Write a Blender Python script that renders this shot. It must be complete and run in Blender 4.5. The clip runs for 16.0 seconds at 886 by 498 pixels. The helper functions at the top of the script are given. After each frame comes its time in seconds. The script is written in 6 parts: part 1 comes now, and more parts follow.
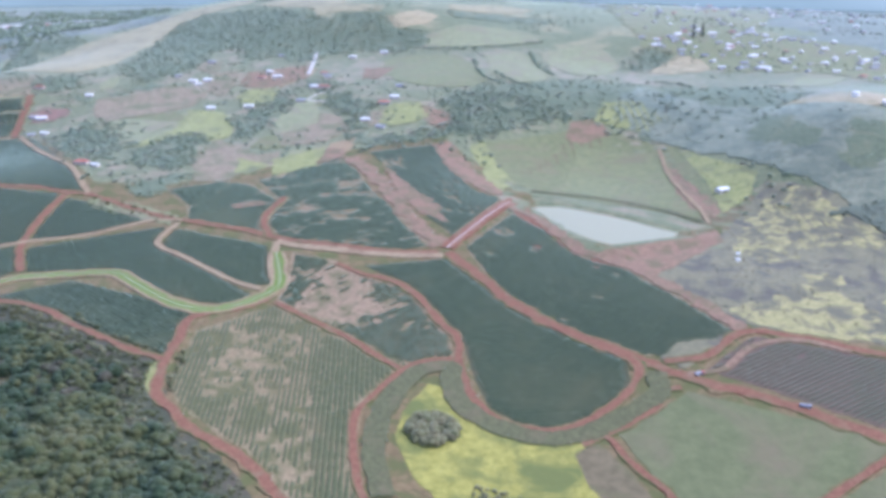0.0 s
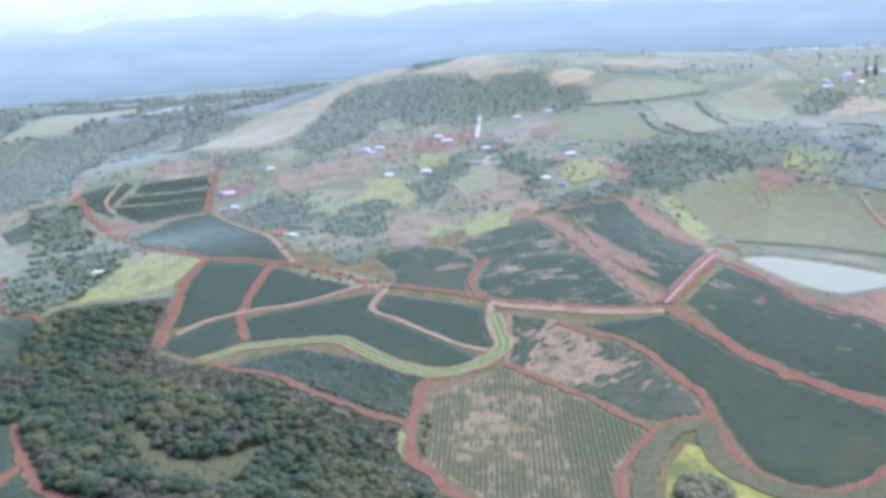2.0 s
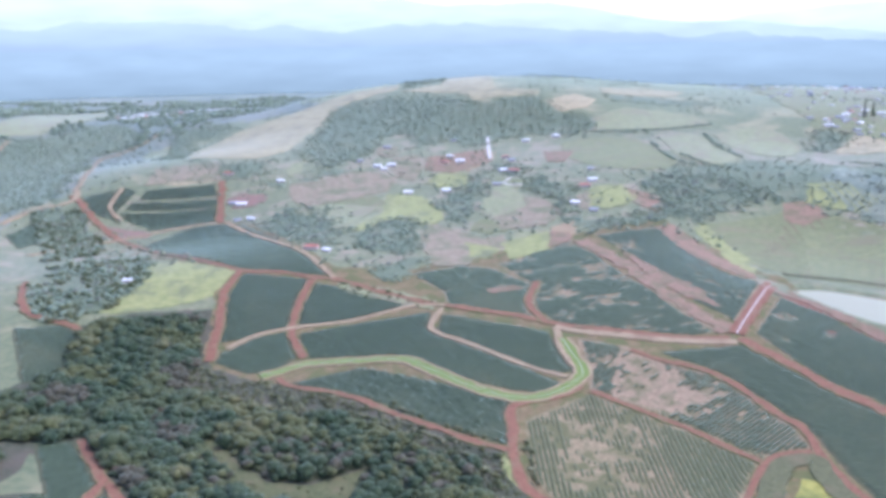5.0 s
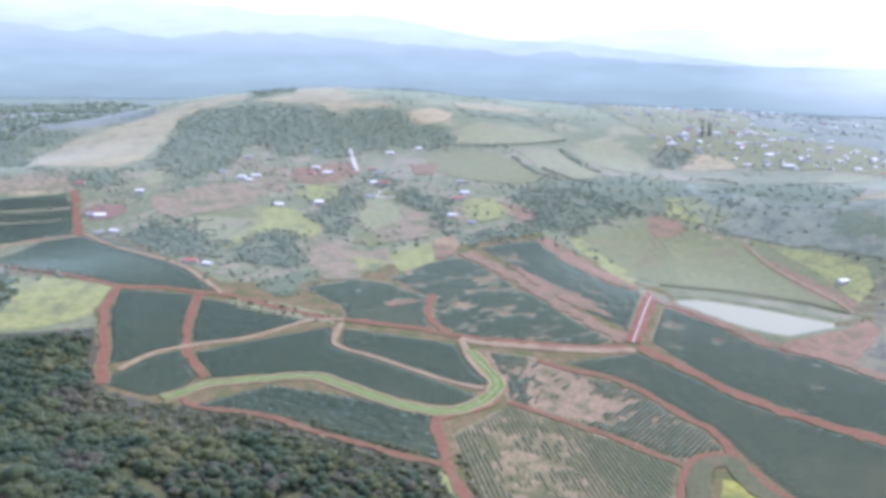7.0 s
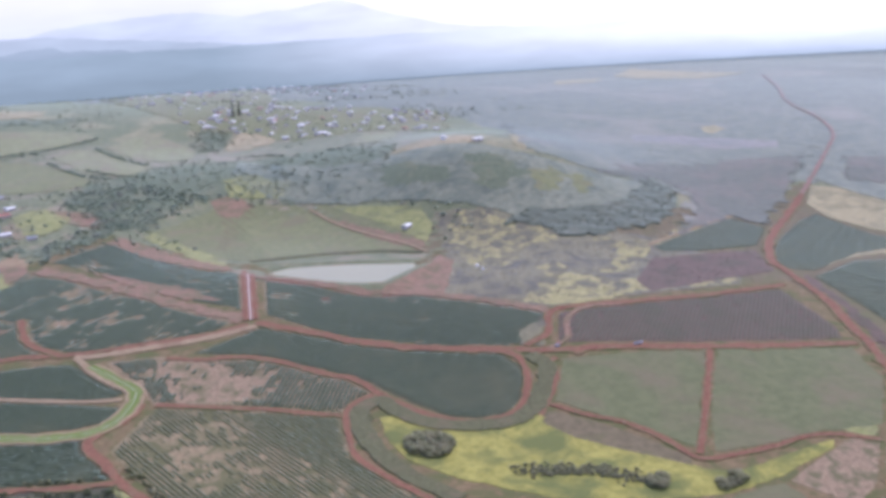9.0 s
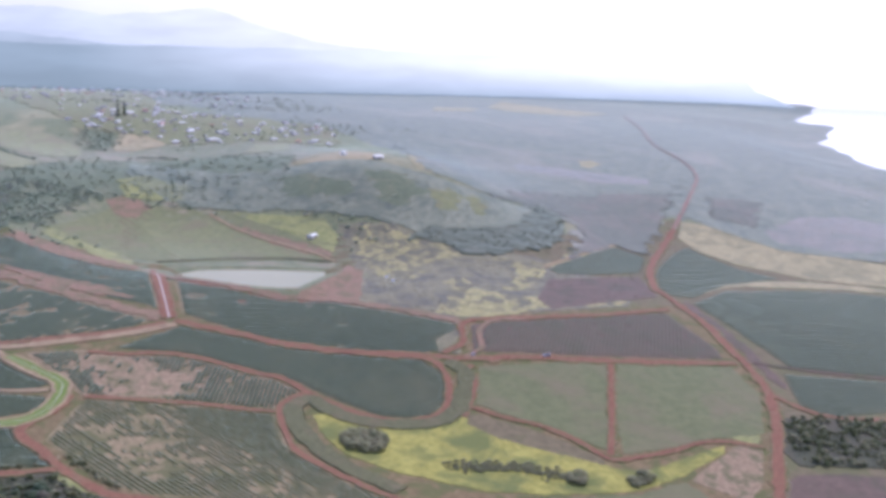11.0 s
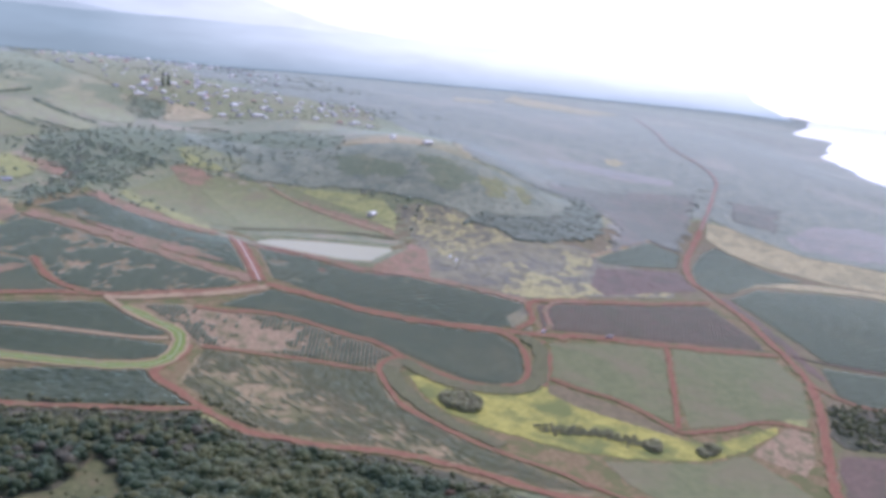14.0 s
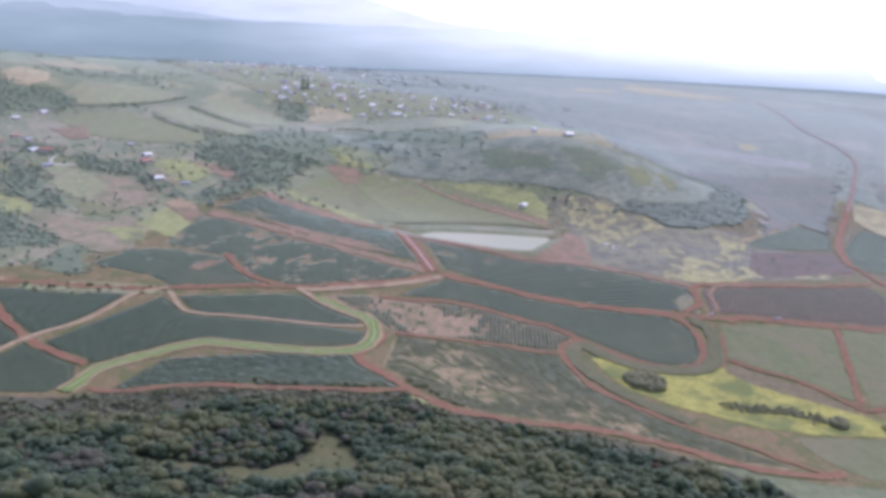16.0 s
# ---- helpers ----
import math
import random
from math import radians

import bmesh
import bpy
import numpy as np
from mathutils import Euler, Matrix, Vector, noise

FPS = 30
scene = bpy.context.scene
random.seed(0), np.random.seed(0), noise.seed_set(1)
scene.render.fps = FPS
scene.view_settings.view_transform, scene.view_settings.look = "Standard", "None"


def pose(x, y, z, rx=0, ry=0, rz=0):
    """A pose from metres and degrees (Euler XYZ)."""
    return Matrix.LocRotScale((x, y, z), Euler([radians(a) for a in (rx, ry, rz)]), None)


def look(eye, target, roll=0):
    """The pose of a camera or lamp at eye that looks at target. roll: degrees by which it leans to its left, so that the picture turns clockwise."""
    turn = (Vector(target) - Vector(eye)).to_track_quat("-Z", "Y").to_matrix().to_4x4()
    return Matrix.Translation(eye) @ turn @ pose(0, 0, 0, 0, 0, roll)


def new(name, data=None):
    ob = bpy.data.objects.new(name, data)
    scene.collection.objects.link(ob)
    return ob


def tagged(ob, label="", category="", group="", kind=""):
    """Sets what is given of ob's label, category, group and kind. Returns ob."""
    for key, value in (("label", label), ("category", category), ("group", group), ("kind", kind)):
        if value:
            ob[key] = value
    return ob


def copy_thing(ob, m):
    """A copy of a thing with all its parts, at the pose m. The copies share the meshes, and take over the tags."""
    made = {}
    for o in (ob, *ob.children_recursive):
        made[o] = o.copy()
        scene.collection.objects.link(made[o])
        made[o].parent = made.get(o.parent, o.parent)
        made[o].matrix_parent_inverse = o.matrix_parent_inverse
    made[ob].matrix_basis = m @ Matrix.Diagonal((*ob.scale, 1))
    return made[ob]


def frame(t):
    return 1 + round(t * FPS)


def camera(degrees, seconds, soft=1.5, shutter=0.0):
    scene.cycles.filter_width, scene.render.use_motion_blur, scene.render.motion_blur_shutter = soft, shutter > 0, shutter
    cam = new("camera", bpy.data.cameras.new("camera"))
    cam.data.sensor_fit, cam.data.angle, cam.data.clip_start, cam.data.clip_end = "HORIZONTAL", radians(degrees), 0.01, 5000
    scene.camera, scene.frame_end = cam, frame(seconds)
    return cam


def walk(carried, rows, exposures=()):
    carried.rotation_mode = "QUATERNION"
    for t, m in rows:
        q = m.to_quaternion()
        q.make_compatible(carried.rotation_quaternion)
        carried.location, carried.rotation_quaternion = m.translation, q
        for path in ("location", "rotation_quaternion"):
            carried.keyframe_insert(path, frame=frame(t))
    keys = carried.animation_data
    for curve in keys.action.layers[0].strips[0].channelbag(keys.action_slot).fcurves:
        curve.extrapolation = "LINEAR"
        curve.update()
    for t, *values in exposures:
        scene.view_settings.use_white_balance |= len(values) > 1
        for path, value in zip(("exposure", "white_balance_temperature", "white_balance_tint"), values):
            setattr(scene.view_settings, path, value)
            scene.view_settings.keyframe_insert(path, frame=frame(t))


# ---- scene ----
from mathutils import geometry

cam = camera(49.7, 16.0, soft=4.3)
PATH = [
    (0, (-6.67, -3.993, 335.054), (-6.658, -2.083, 334.461), 0.1),
    (0.5, (-25.848, -3.379, 335.055), (-25.912, -1.46, 334.498), -1.5),
    (1, (-44.989, -2.759, 335.053), (-45.161, -0.838, 334.523), -2.1),
    (1.5, (-64.049, -2.087, 335.049), (-64.257, -0.161, 334.55), -4.0),
    (2, (-82.976, -1.3, 335.038), (-83.211, 0.631, 334.574), -4.1),
    (2.5, (-101.752, -0.336, 335.019), (-101.93, 1.604, 334.564), -1.1),
    (3, (-120.405, 0.847, 334.996), (-120.602, 2.778, 334.513), -1.8),
    (3.2, (-127.828, 1.447, 334.989), (-128.026, 3.372, 334.484), -1.8),
    (5.3, (-205.329, 9.168, 334.793), (-205.379, 11.122, 334.37), -1.0),
    (5.5, (-212.572, 9.985, 334.785), (-212.583, 11.938, 334.357), -1.1),
    (6, (-230.361, 12.165, 334.753), (-230.242, 14.121, 334.353), 1.7),
    (6.5, (-247.931, 14.356, 334.716), (-247.771, 16.312, 334.333), 2.5),
    (7, (-265.408, 16.456, 334.686), (-265.118, 18.394, 334.284), 1.3),
    (7.5, (-282.911, 18.54, 334.677), (-282.428, 20.457, 334.373), -2.2),
    (7.6, (-286.419, 18.98, 334.677), (-285.875, 20.885, 334.405), -1.9),
    (8, (-300.483, 20.854, 334.684), (-299.792, 22.706, 334.387), -1.5),
    (8.5, (-318.162, 23.365, 334.7), (-317.217, 25.077, 334.279), -3.0),
    (9, (-335.955, 26.048, 334.708), (-334.77, 27.594, 334.253), -4.0),
    (9.5, (-353.896, 29.031, 334.727), (-352.592, 30.486, 334.301), -0.9),
    (9.7, (-361.128, 30.375, 334.74), (-359.761, 31.776, 334.329), -0.8),
    (11.8, (-437.599, 46.181, 335.289), (-436.16, 47.493, 334.838), 1.6),
    (12, (-444.805, 47.729, 335.304), (-443.378, 49.046, 334.826), 1.2),
    (12.5, (-462.608, 51.696, 335.341), (-461.165, 52.996, 334.861), 1.8),
    (13, (-480.213, 55.787, 335.392), (-478.743, 57.06, 334.924), 5.6),
    (13.5, (-497.625, 60.009, 335.462), (-496.17, 61.313, 335.031), 6.6),
    (14, (-514.882, 64.422, 335.547), (-513.419, 65.715, 335.113), 5.3),
    (14.5, (-532.018, 69.0, 335.641), (-530.546, 70.29, 335.229), 4.7),
    (15, (-549.125, 73.723, 335.737), (-547.676, 75.021, 335.273), 2.6),
    (15.5, (-566.281, 78.526, 335.813), (-564.884, 79.879, 335.348), 1.6),
    (16, (-583.495, 83.374, 335.859), (-582.183, 84.811, 335.398), 2.4),
]
walk(cam, [(t, look(eye, target, roll)) for t, eye, target, roll in PATH], exposures=[(0.0, 1.16, 5220, 22), (3.0, 1.27, 5200, 25), (6.8, 1.23, 5380, 24), (7.6, 1.02, 5540, 26), (8.4, 0.745, 5660, 29), (9.5, 0.745, 5620, 30), (16.0, 0.77, 5600, 29)])

# ---- sky, sun ----
SUN_AZ, SUN_EL = 78.0, 58.0
world = bpy.data.worlds.new("sky_world")
scene.world = world
world.use_nodes = True
wn = world.node_tree
sky = wn.nodes.new("ShaderNodeTexSky")
sky.sky_type = "NISHITA"
sky.sun_disc = False
sky.sun_elevation, sky.sun_rotation = radians(SUN_EL), radians(SUN_AZ)
sky.altitude, sky.air_density, sky.dust_density, sky.ozone_density = 300, 1.0, 4.0, 1.0
wn.nodes["Background"].inputs["Strength"].default_value = 0.15
wn.links.new(sky.outputs[0], wn.nodes["Background"].inputs["Color"])

sun = new("sun", bpy.data.lights.new("sun", "SUN"))
sun.data.energy, sun.data.angle, sun.data.color = 0.65, radians(20.0), (1.0, 0.95, 0.88)
_az, _el = radians(SUN_AZ), radians(SUN_EL)
sun.matrix_world = look((0, 0, 900), Vector((0, 0, 900)) - Vector((math.sin(_az) * math.cos(_el), math.cos(_az) * math.cos(_el), math.sin(_el))))

# ---- materials ----
# Sheen tints that stand in for haze, stronger at grazing angles.
HAZE_BLUE = (0.80, 0.93, 0.95, 1)
HAZE_GREEN = (0.82, 1.0, 0.80, 1)
HAZE_PALE = (0.84, 1.0, 0.86, 1)


def rgba(c):
    return (c[0], c[1], c[2], 1)


def mat(name, a, b, size=6.0, far=None, far_size=70.0, far_cut=(0.5, 0.62), rough=0.9, sheen=0.5, bump=0.3, vary="", spec=0.25, fuzz=0.24, spread=0.25, haze_tint=None):
    """Two tones mixed by a fine noise of that size in metres, a third one in larger patches, a fine relief and a soft
    sheen that stands in for haze.
    """
    m = bpy.data.materials.new(name)
    m.use_nodes = True
    t = m.node_tree
    n, l = t.nodes, t.links
    p = n["Principled BSDF"]
    p.inputs["Roughness"].default_value = rough
    p.inputs["Specular IOR Level"].default_value = spec
    p.inputs["Sheen Weight"].default_value = sheen
    p.inputs["Sheen Roughness"].default_value = fuzz
    p.inputs["Sheen Tint"].default_value = haze_tint or HAZE_BLUE
    tc = n.new("ShaderNodeTexCoord")
    fine = n.new("ShaderNodeTexNoise")
    fine.inputs["Scale"].default_value = 1.0 / size
    fine.inputs["Detail"].default_value = 6
    fine.inputs["Roughness"].default_value = 0.65
    l.new(tc.outputs["Object"], fine.inputs["Vector"])
    ramp = n.new("ShaderNodeValToRGB")
    ramp.color_ramp.elements[0].position, ramp.color_ramp.elements[1].position = 0.36, 0.64
    ramp.color_ramp.elements[0].color, ramp.color_ramp.elements[1].color = rgba(a), rgba(b)
    l.new(fine.outputs["Fac"], ramp.inputs["Fac"])
    col = ramp.outputs["Color"]
    if far:
        big = n.new("ShaderNodeTexNoise")
        big.inputs["Scale"].default_value = 1.0 / far_size
        big.inputs["Detail"].default_value = 9
        big.inputs["Roughness"].default_value = 0.62
        big.inputs["Distortion"].default_value = 0.6
        l.new(tc.outputs["Object"], big.inputs["Vector"])
        cut = n.new("ShaderNodeMapRange")
        cut.inputs["From Min"].default_value, cut.inputs["From Max"].default_value = far_cut
        l.new(big.outputs["Fac"], cut.inputs["Value"])
        mix = n.new("ShaderNodeMix")
        mix.data_type = "RGBA"
        l.new(cut.outputs["Result"], mix.inputs["Factor"])
        l.new(col, mix.inputs["A"])
        mix.inputs["B"].default_value = rgba(far)
        col = mix.outputs["Result"]
    if vary:
        src = n.new("ShaderNodeObjectInfo").outputs["Random"] if vary == "object" else n.new("ShaderNodeNewGeometry").outputs["Random Per Island"]
        val = n.new("ShaderNodeMapRange")
        val.inputs["To Min"].default_value, val.inputs["To Max"].default_value = 1 - spread, 1 + spread
        l.new(src, val.inputs["Value"])
        hsv = n.new("ShaderNodeHueSaturation")
        hue = n.new("ShaderNodeMapRange")
        hue.inputs["To Min"].default_value, hue.inputs["To Max"].default_value = 0.525, 0.48
        l.new(src, hue.inputs["Value"])
        l.new(hue.outputs["Result"], hsv.inputs["Hue"])
        l.new(val.outputs["Result"], hsv.inputs["Value"])
        l.new(col, hsv.inputs["Color"])
        col = hsv.outputs["Color"]
    l.new(col, p.inputs["Base Color"])
    if bump:
        bp = n.new("ShaderNodeBump")
        bp.inputs["Strength"].default_value, bp.inputs["Distance"].default_value = bump, size * 0.2
        l.new(fine.outputs["Fac"], bp.inputs["Height"])
        l.new(bp.outputs["Normal"], p.inputs["Normal"])
    return m


M_GROUND = mat("scrub_and_grass", (0.108, 0.132, 0.066), (0.180, 0.190, 0.095), 7, (0.275, 0.250, 0.138), 75, (0.52, 0.66), sheen=0.48, fuzz=0.26, haze_tint=HAZE_PALE)
M_RED = mat("red_dirt", (0.158, 0.073, 0.042), (0.252, 0.124, 0.071), 2.4, (0.208, 0.136, 0.076), 16, (0.52, 0.70), sheen=0.35, fuzz=0.22)
M_TRACK = mat("tan_track", (0.240, 0.180, 0.102), (0.335, 0.258, 0.148), 4, (0.215, 0.148, 0.084), 30, (0.52, 0.68), sheen=0.2)
M_SOIL = mat("dark_field_soil", (0.062, 0.074, 0.037), (0.099, 0.097, 0.051), 5, (0.156, 0.114, 0.066), 45, (0.6, 0.7), sheen=0.2)
M_BARE = mat("bare_pink_soil", (0.187, 0.136, 0.078), (0.330, 0.248, 0.150), 3.2, (0.144, 0.130, 0.062), 11, (0.50, 0.60), sheen=0.2)
M_PINK = mat("pinkish_worn_soil", (0.182, 0.116, 0.072), (0.285, 0.190, 0.118), 3.0, (0.156, 0.131, 0.066), 14, (0.48, 0.62), sheen=0.35)
M_PURPLE = mat("purple_brown_soil", (0.111, 0.081, 0.058), (0.152, 0.107, 0.077), 5, (0.100, 0.086, 0.054), 30, (0.50, 0.62), sheen=0.5)
M_PLAIN = mat("blue_green_plain_scrub", (0.084, 0.114, 0.074), (0.148, 0.172, 0.108), 22, (0.190, 0.188, 0.130), 210, (0.50, 0.68), rough=0.7, spec=0.45, sheen=0.34, fuzz=0.27)
M_BAND = mat("olive_brown_plain_scrub", (0.118, 0.112, 0.080), (0.160, 0.146, 0.104), 12, (0.095, 0.108, 0.074), 60, (0.48, 0.66), rough=0.65, spec=0.45, sheen=0.6, fuzz=0.27)
M_DARKPLAIN = mat("dark_plain_scrub", (0.078, 0.092, 0.060), (0.120, 0.130, 0.084), 12, (0.140, 0.126, 0.088), 60, (0.48, 0.66), rough=0.75, spec=0.35, sheen=0.36, fuzz=0.27)
M_VALLEY = mat("wooded_valley_floor", (0.050, 0.074, 0.044), (0.095, 0.120, 0.070), 14, (0.180, 0.185, 0.095), 85, (0.52, 0.62), sheen=0.28, fuzz=0.26, haze_tint=HAZE_PALE)
M_TANBARE = mat("bare_tan_soil", (0.190, 0.146, 0.080), (0.315, 0.245, 0.145), 3.2, (0.140, 0.130, 0.060), 11, (0.48, 0.60), sheen=0.2)
M_REDYARD = mat("worn_red_earth", (0.190, 0.108, 0.080), (0.270, 0.165, 0.120), 4, (0.165, 0.145, 0.090), 16, (0.48, 0.62), sheen=0.5)
M_GLADE = mat("olive_green_glade", (0.074, 0.086, 0.034), (0.128, 0.130, 0.054), 3, (0.140, 0.118, 0.058), 12, (0.50, 0.66), sheen=0.15)
M_MARGIN = mat("dark_forest_margin", (0.052, 0.060, 0.034), (0.092, 0.094, 0.054), 4, (0.105, 0.090, 0.060), 24, (0.48, 0.64), bump=0.7, sheen=0.3)
M_PALE = mat("grey_green_cover", (0.116, 0.133, 0.056), (0.156, 0.166, 0.073), 8, (0.175, 0.150, 0.083), 75, (0.47, 0.68), sheen=0.35, fuzz=0.26)
M_DULL = mat("dull_brown_cover", (0.125, 0.107, 0.056), (0.182, 0.148, 0.080), 6, (0.130, 0.129, 0.055), 30, (0.48, 0.62), sheen=0.3)
M_STRAW = mat("pale_straw_grass", (0.265, 0.230, 0.112), (0.375, 0.325, 0.170), 8, (0.19, 0.180, 0.09), 26, (0.46, 0.64), rough=0.85, spec=0.25, sheen=0.35, fuzz=0.26)
M_PADDOCK = mat("muted_green_paddock", (0.175, 0.192, 0.088), (0.270, 0.275, 0.138), 8, (0.215, 0.190, 0.115), 36, (0.48, 0.66), sheen=0.4, fuzz=0.26)
M_YELLOW = mat("yellow_grass", (0.224, 0.218, 0.047), (0.374, 0.342, 0.084), 5, (0.135, 0.153, 0.044), 28, (0.43, 0.60))
M_HILL = mat("rough_hill_meadow", (0.120, 0.142, 0.070), (0.210, 0.215, 0.110), 7, (0.290, 0.240, 0.160), 38, (0.50, 0.66), sheen=0.45, fuzz=0.26)
M_FALLOW = mat("brown_fallow_slope", (0.195, 0.158, 0.096), (0.290, 0.238, 0.150), 6, (0.145, 0.152, 0.072), 24, (0.46, 0.64), sheen=0.3, fuzz=0.26)
M_LIME = mat("lime_pasture", (0.195, 0.212, 0.070), (0.300, 0.300, 0.115), 7, (0.150, 0.158, 0.075), 30, (0.50, 0.66), sheen=0.35, fuzz=0.26)
M_PASTURE = mat("green_pasture", (0.130, 0.148, 0.062), (0.194, 0.200, 0.088), 7, (0.190, 0.168, 0.090), 45, (0.50, 0.70), sheen=0.3, fuzz=0.26)
M_DRY = mat("dry_tan_grass", (0.285, 0.238, 0.130), (0.400, 0.335, 0.190), 9, (0.22, 0.210, 0.105), 40, sheen=0.35, fuzz=0.26)
M_SAVANNA = mat("dry_savanna", (0.230, 0.220, 0.090), (0.385, 0.345, 0.150), 5, (0.135, 0.128, 0.080), 18, (0.46, 0.56), sheen=0.4, fuzz=0.26)
M_CANAL = mat("canal_grass", (0.105, 0.155, 0.034), (0.175, 0.230, 0.055), 2.5, (0.175, 0.185, 0.066), 11, (0.54, 0.70), sheen=0.1)
M_EARTH = mat("brown_verge_earth", (0.140, 0.105, 0.048), (0.224, 0.163, 0.080), 4, (0.109, 0.115, 0.039), 16, (0.44, 0.58), sheen=0.3)
M_ROWSOIL = mat("thin_grassy_soil", (0.190, 0.152, 0.078), (0.305, 0.238, 0.132), 3.0, (0.124, 0.122, 0.052), 13, (0.44, 0.58), sheen=0.3)
M_SCRUB = mat("grey_green_scrub", (0.118, 0.139, 0.084), (0.213, 0.220, 0.137), 8, (0.087, 0.108, 0.069), 42, (0.46, 0.62), bump=0.5, rough=0.8, spec=0.3, sheen=0.7, fuzz=0.3, haze_tint=HAZE_PALE)
M_BELT = mat("grey_green_bush", (0.082, 0.088, 0.040), (0.138, 0.138, 0.062), 3, (0.150, 0.126, 0.066), 20, (0.54, 0.68), bump=0.9, sheen=0.3)
M_TUFT = mat("tall_grass_tufts", (0.135, 0.150, 0.045), (0.230, 0.235, 0.075), 3, (0.26, 0.235, 0.095), 16, (0.50, 0.64), sheen=0.2)
M_OLIVE = mat("olive_rough_pasture", (0.148, 0.166, 0.072), (0.212, 0.216, 0.094), 8, (0.182, 0.166, 0.088), 40, (0.50, 0.66), sheen=0.35, fuzz=0.26)
# Darkened to match the shade between forest crowns.
M_GAPFILL = mat("gap_fill_leaves", (0.030, 0.044, 0.018), (0.060, 0.075, 0.030), 2.0, (0.080, 0.078, 0.034), 30, (0.44, 0.62), rough=0.8, bump=0.8, sheen=0.15, fuzz=0.5, haze_tint=HAZE_GREEN)
# Toned to the shaded look of the crowns, so gaps between them close.
M_CROWNTONE = mat("crown_toned_cover", (0.088, 0.112, 0.062), (0.141, 0.165, 0.088), 6, (0.176, 0.176, 0.095), 32, (0.52, 0.68), bump=0.5, sheen=0.45, fuzz=0.3, haze_tint=HAZE_PALE)
M_RAVINE = mat("dark_ravine_leaves", (0.082, 0.098, 0.064), (0.118, 0.132, 0.086), 4, (0.138, 0.142, 0.092), 24, (0.54, 0.70), bump=0.3, sheen=0.5, fuzz=0.35, haze_tint=HAZE_PALE)
M_RUST = mat("rust_brown_leaves", (0.085, 0.046, 0.030), (0.120, 0.072, 0.045), 1.3, vary="island", sheen=0.2)
M_CONCRETE = mat("pale_concrete", (0.45, 0.42, 0.36), (0.58, 0.55, 0.49), 3, bump=0.1)
M_COFFEE = mat("coffee_leaves", (0.031, 0.048, 0.020), (0.052, 0.071, 0.030), 3.2, (0.069, 0.079, 0.034), 60, (0.50, 0.74), rough=0.7, bump=0.2, sheen=0.9, fuzz=0.24, haze_tint=HAZE_GREEN)
M_ROWDRY = mat("thin_row_leaves", (0.070, 0.083, 0.034), (0.108, 0.116, 0.049), 2.4, (0.128, 0.120, 0.054), 30, (0.52, 0.68), rough=0.75, bump=0.2, sheen=0.4)
M_YOUNG = mat("young_coffee_leaves", (0.058, 0.066, 0.036), (0.092, 0.098, 0.056), 2.0, (0.150, 0.135, 0.090), 12, (0.62, 0.72), rough=0.75, bump=0.2, sheen=0.5, haze_tint=HAZE_GREEN)
M_SAVBASE = mat("olive_brown_scrub", (0.147, 0.145, 0.081), (0.224, 0.205, 0.115), 5, (0.113, 0.106, 0.076), 26, (0.47, 0.60), bump=0.6, sheen=0.45, fuzz=0.26)
M_LEAF = [
    mat("dark_leaves", (0.021, 0.037, 0.015), (0.044, 0.068, 0.027), 1.8, (0.068, 0.078, 0.027), 46, (0.46, 0.66), rough=0.8, bump=0.5, vary="island", sheen=0.14, fuzz=0.5, spread=0.11, haze_tint=HAZE_GREEN),
    mat("olive_leaves", (0.046, 0.056, 0.017), (0.086, 0.095, 0.031), 1.8, (0.110, 0.103, 0.038), 46, (0.46, 0.66), rough=0.8, bump=0.5, vary="island", sheen=0.14, fuzz=0.5, spread=0.11, haze_tint=HAZE_GREEN),
    mat("grey_twigs", (0.050, 0.046, 0.028), (0.083, 0.075, 0.042), 1.6, rough=0.85, bump=0.5, vary="island", sheen=0.14, fuzz=0.5, spread=0.14, haze_tint=HAZE_GREEN),
]
# Paler than the near leaves: haze over far woods painted into the colour.
M_HAZED = [
    mat("hazed_green_leaves", (0.103, 0.139, 0.070), (0.152, 0.185, 0.092), 3.0, (0.143, 0.161, 0.081), 40, (0.50, 0.66), rough=0.7, bump=0.2, vary="island", sheen=0.55, fuzz=0.6, spread=0.10, haze_tint=HAZE_PALE),
    mat("hazed_olive_leaves", (0.127, 0.153, 0.071), (0.177, 0.201, 0.095), 3.0, (0.167, 0.171, 0.089), 40, (0.50, 0.66), rough=0.7, bump=0.2, vary="island", sheen=0.55, fuzz=0.6, spread=0.10, haze_tint=HAZE_PALE),
    mat("hazed_scrub_leaves", (0.112, 0.114, 0.074), (0.160, 0.156, 0.104), 3.0, rough=0.8, bump=0.2, vary="island", sheen=0.55, fuzz=0.6, spread=0.12, haze_tint=HAZE_PALE),
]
M_BUSH = mat("brown_olive_bush_leaves", (0.130, 0.124, 0.058), (0.188, 0.176, 0.084), 1.6, vary="island", bump=0.3, sheen=0.25, fuzz=0.5, spread=0.1, haze_tint=HAZE_GREEN)
M_BARK = mat("bark", (0.10, 0.08, 0.06), (0.17, 0.14, 0.11), 0.6)
M_WALL = mat("painted_wall", (0.44, 0.41, 0.35), (0.54, 0.51, 0.45), 2, bump=0.05, sheen=0.1)
M_ROOFS = [
    mat("white_metal_roof", (0.76, 0.76, 0.72), (0.86, 0.86, 0.82), 3, rough=0.45, bump=0.05, sheen=0.1),
    mat("red_roof", (0.36, 0.12, 0.085), (0.46, 0.18, 0.13), 2.5, rough=0.6, bump=0.1, sheen=0.1),
    mat("grey_roof", (0.26, 0.28, 0.31), (0.38, 0.40, 0.43), 2.5, rough=0.5, bump=0.1, sheen=0.1),
]
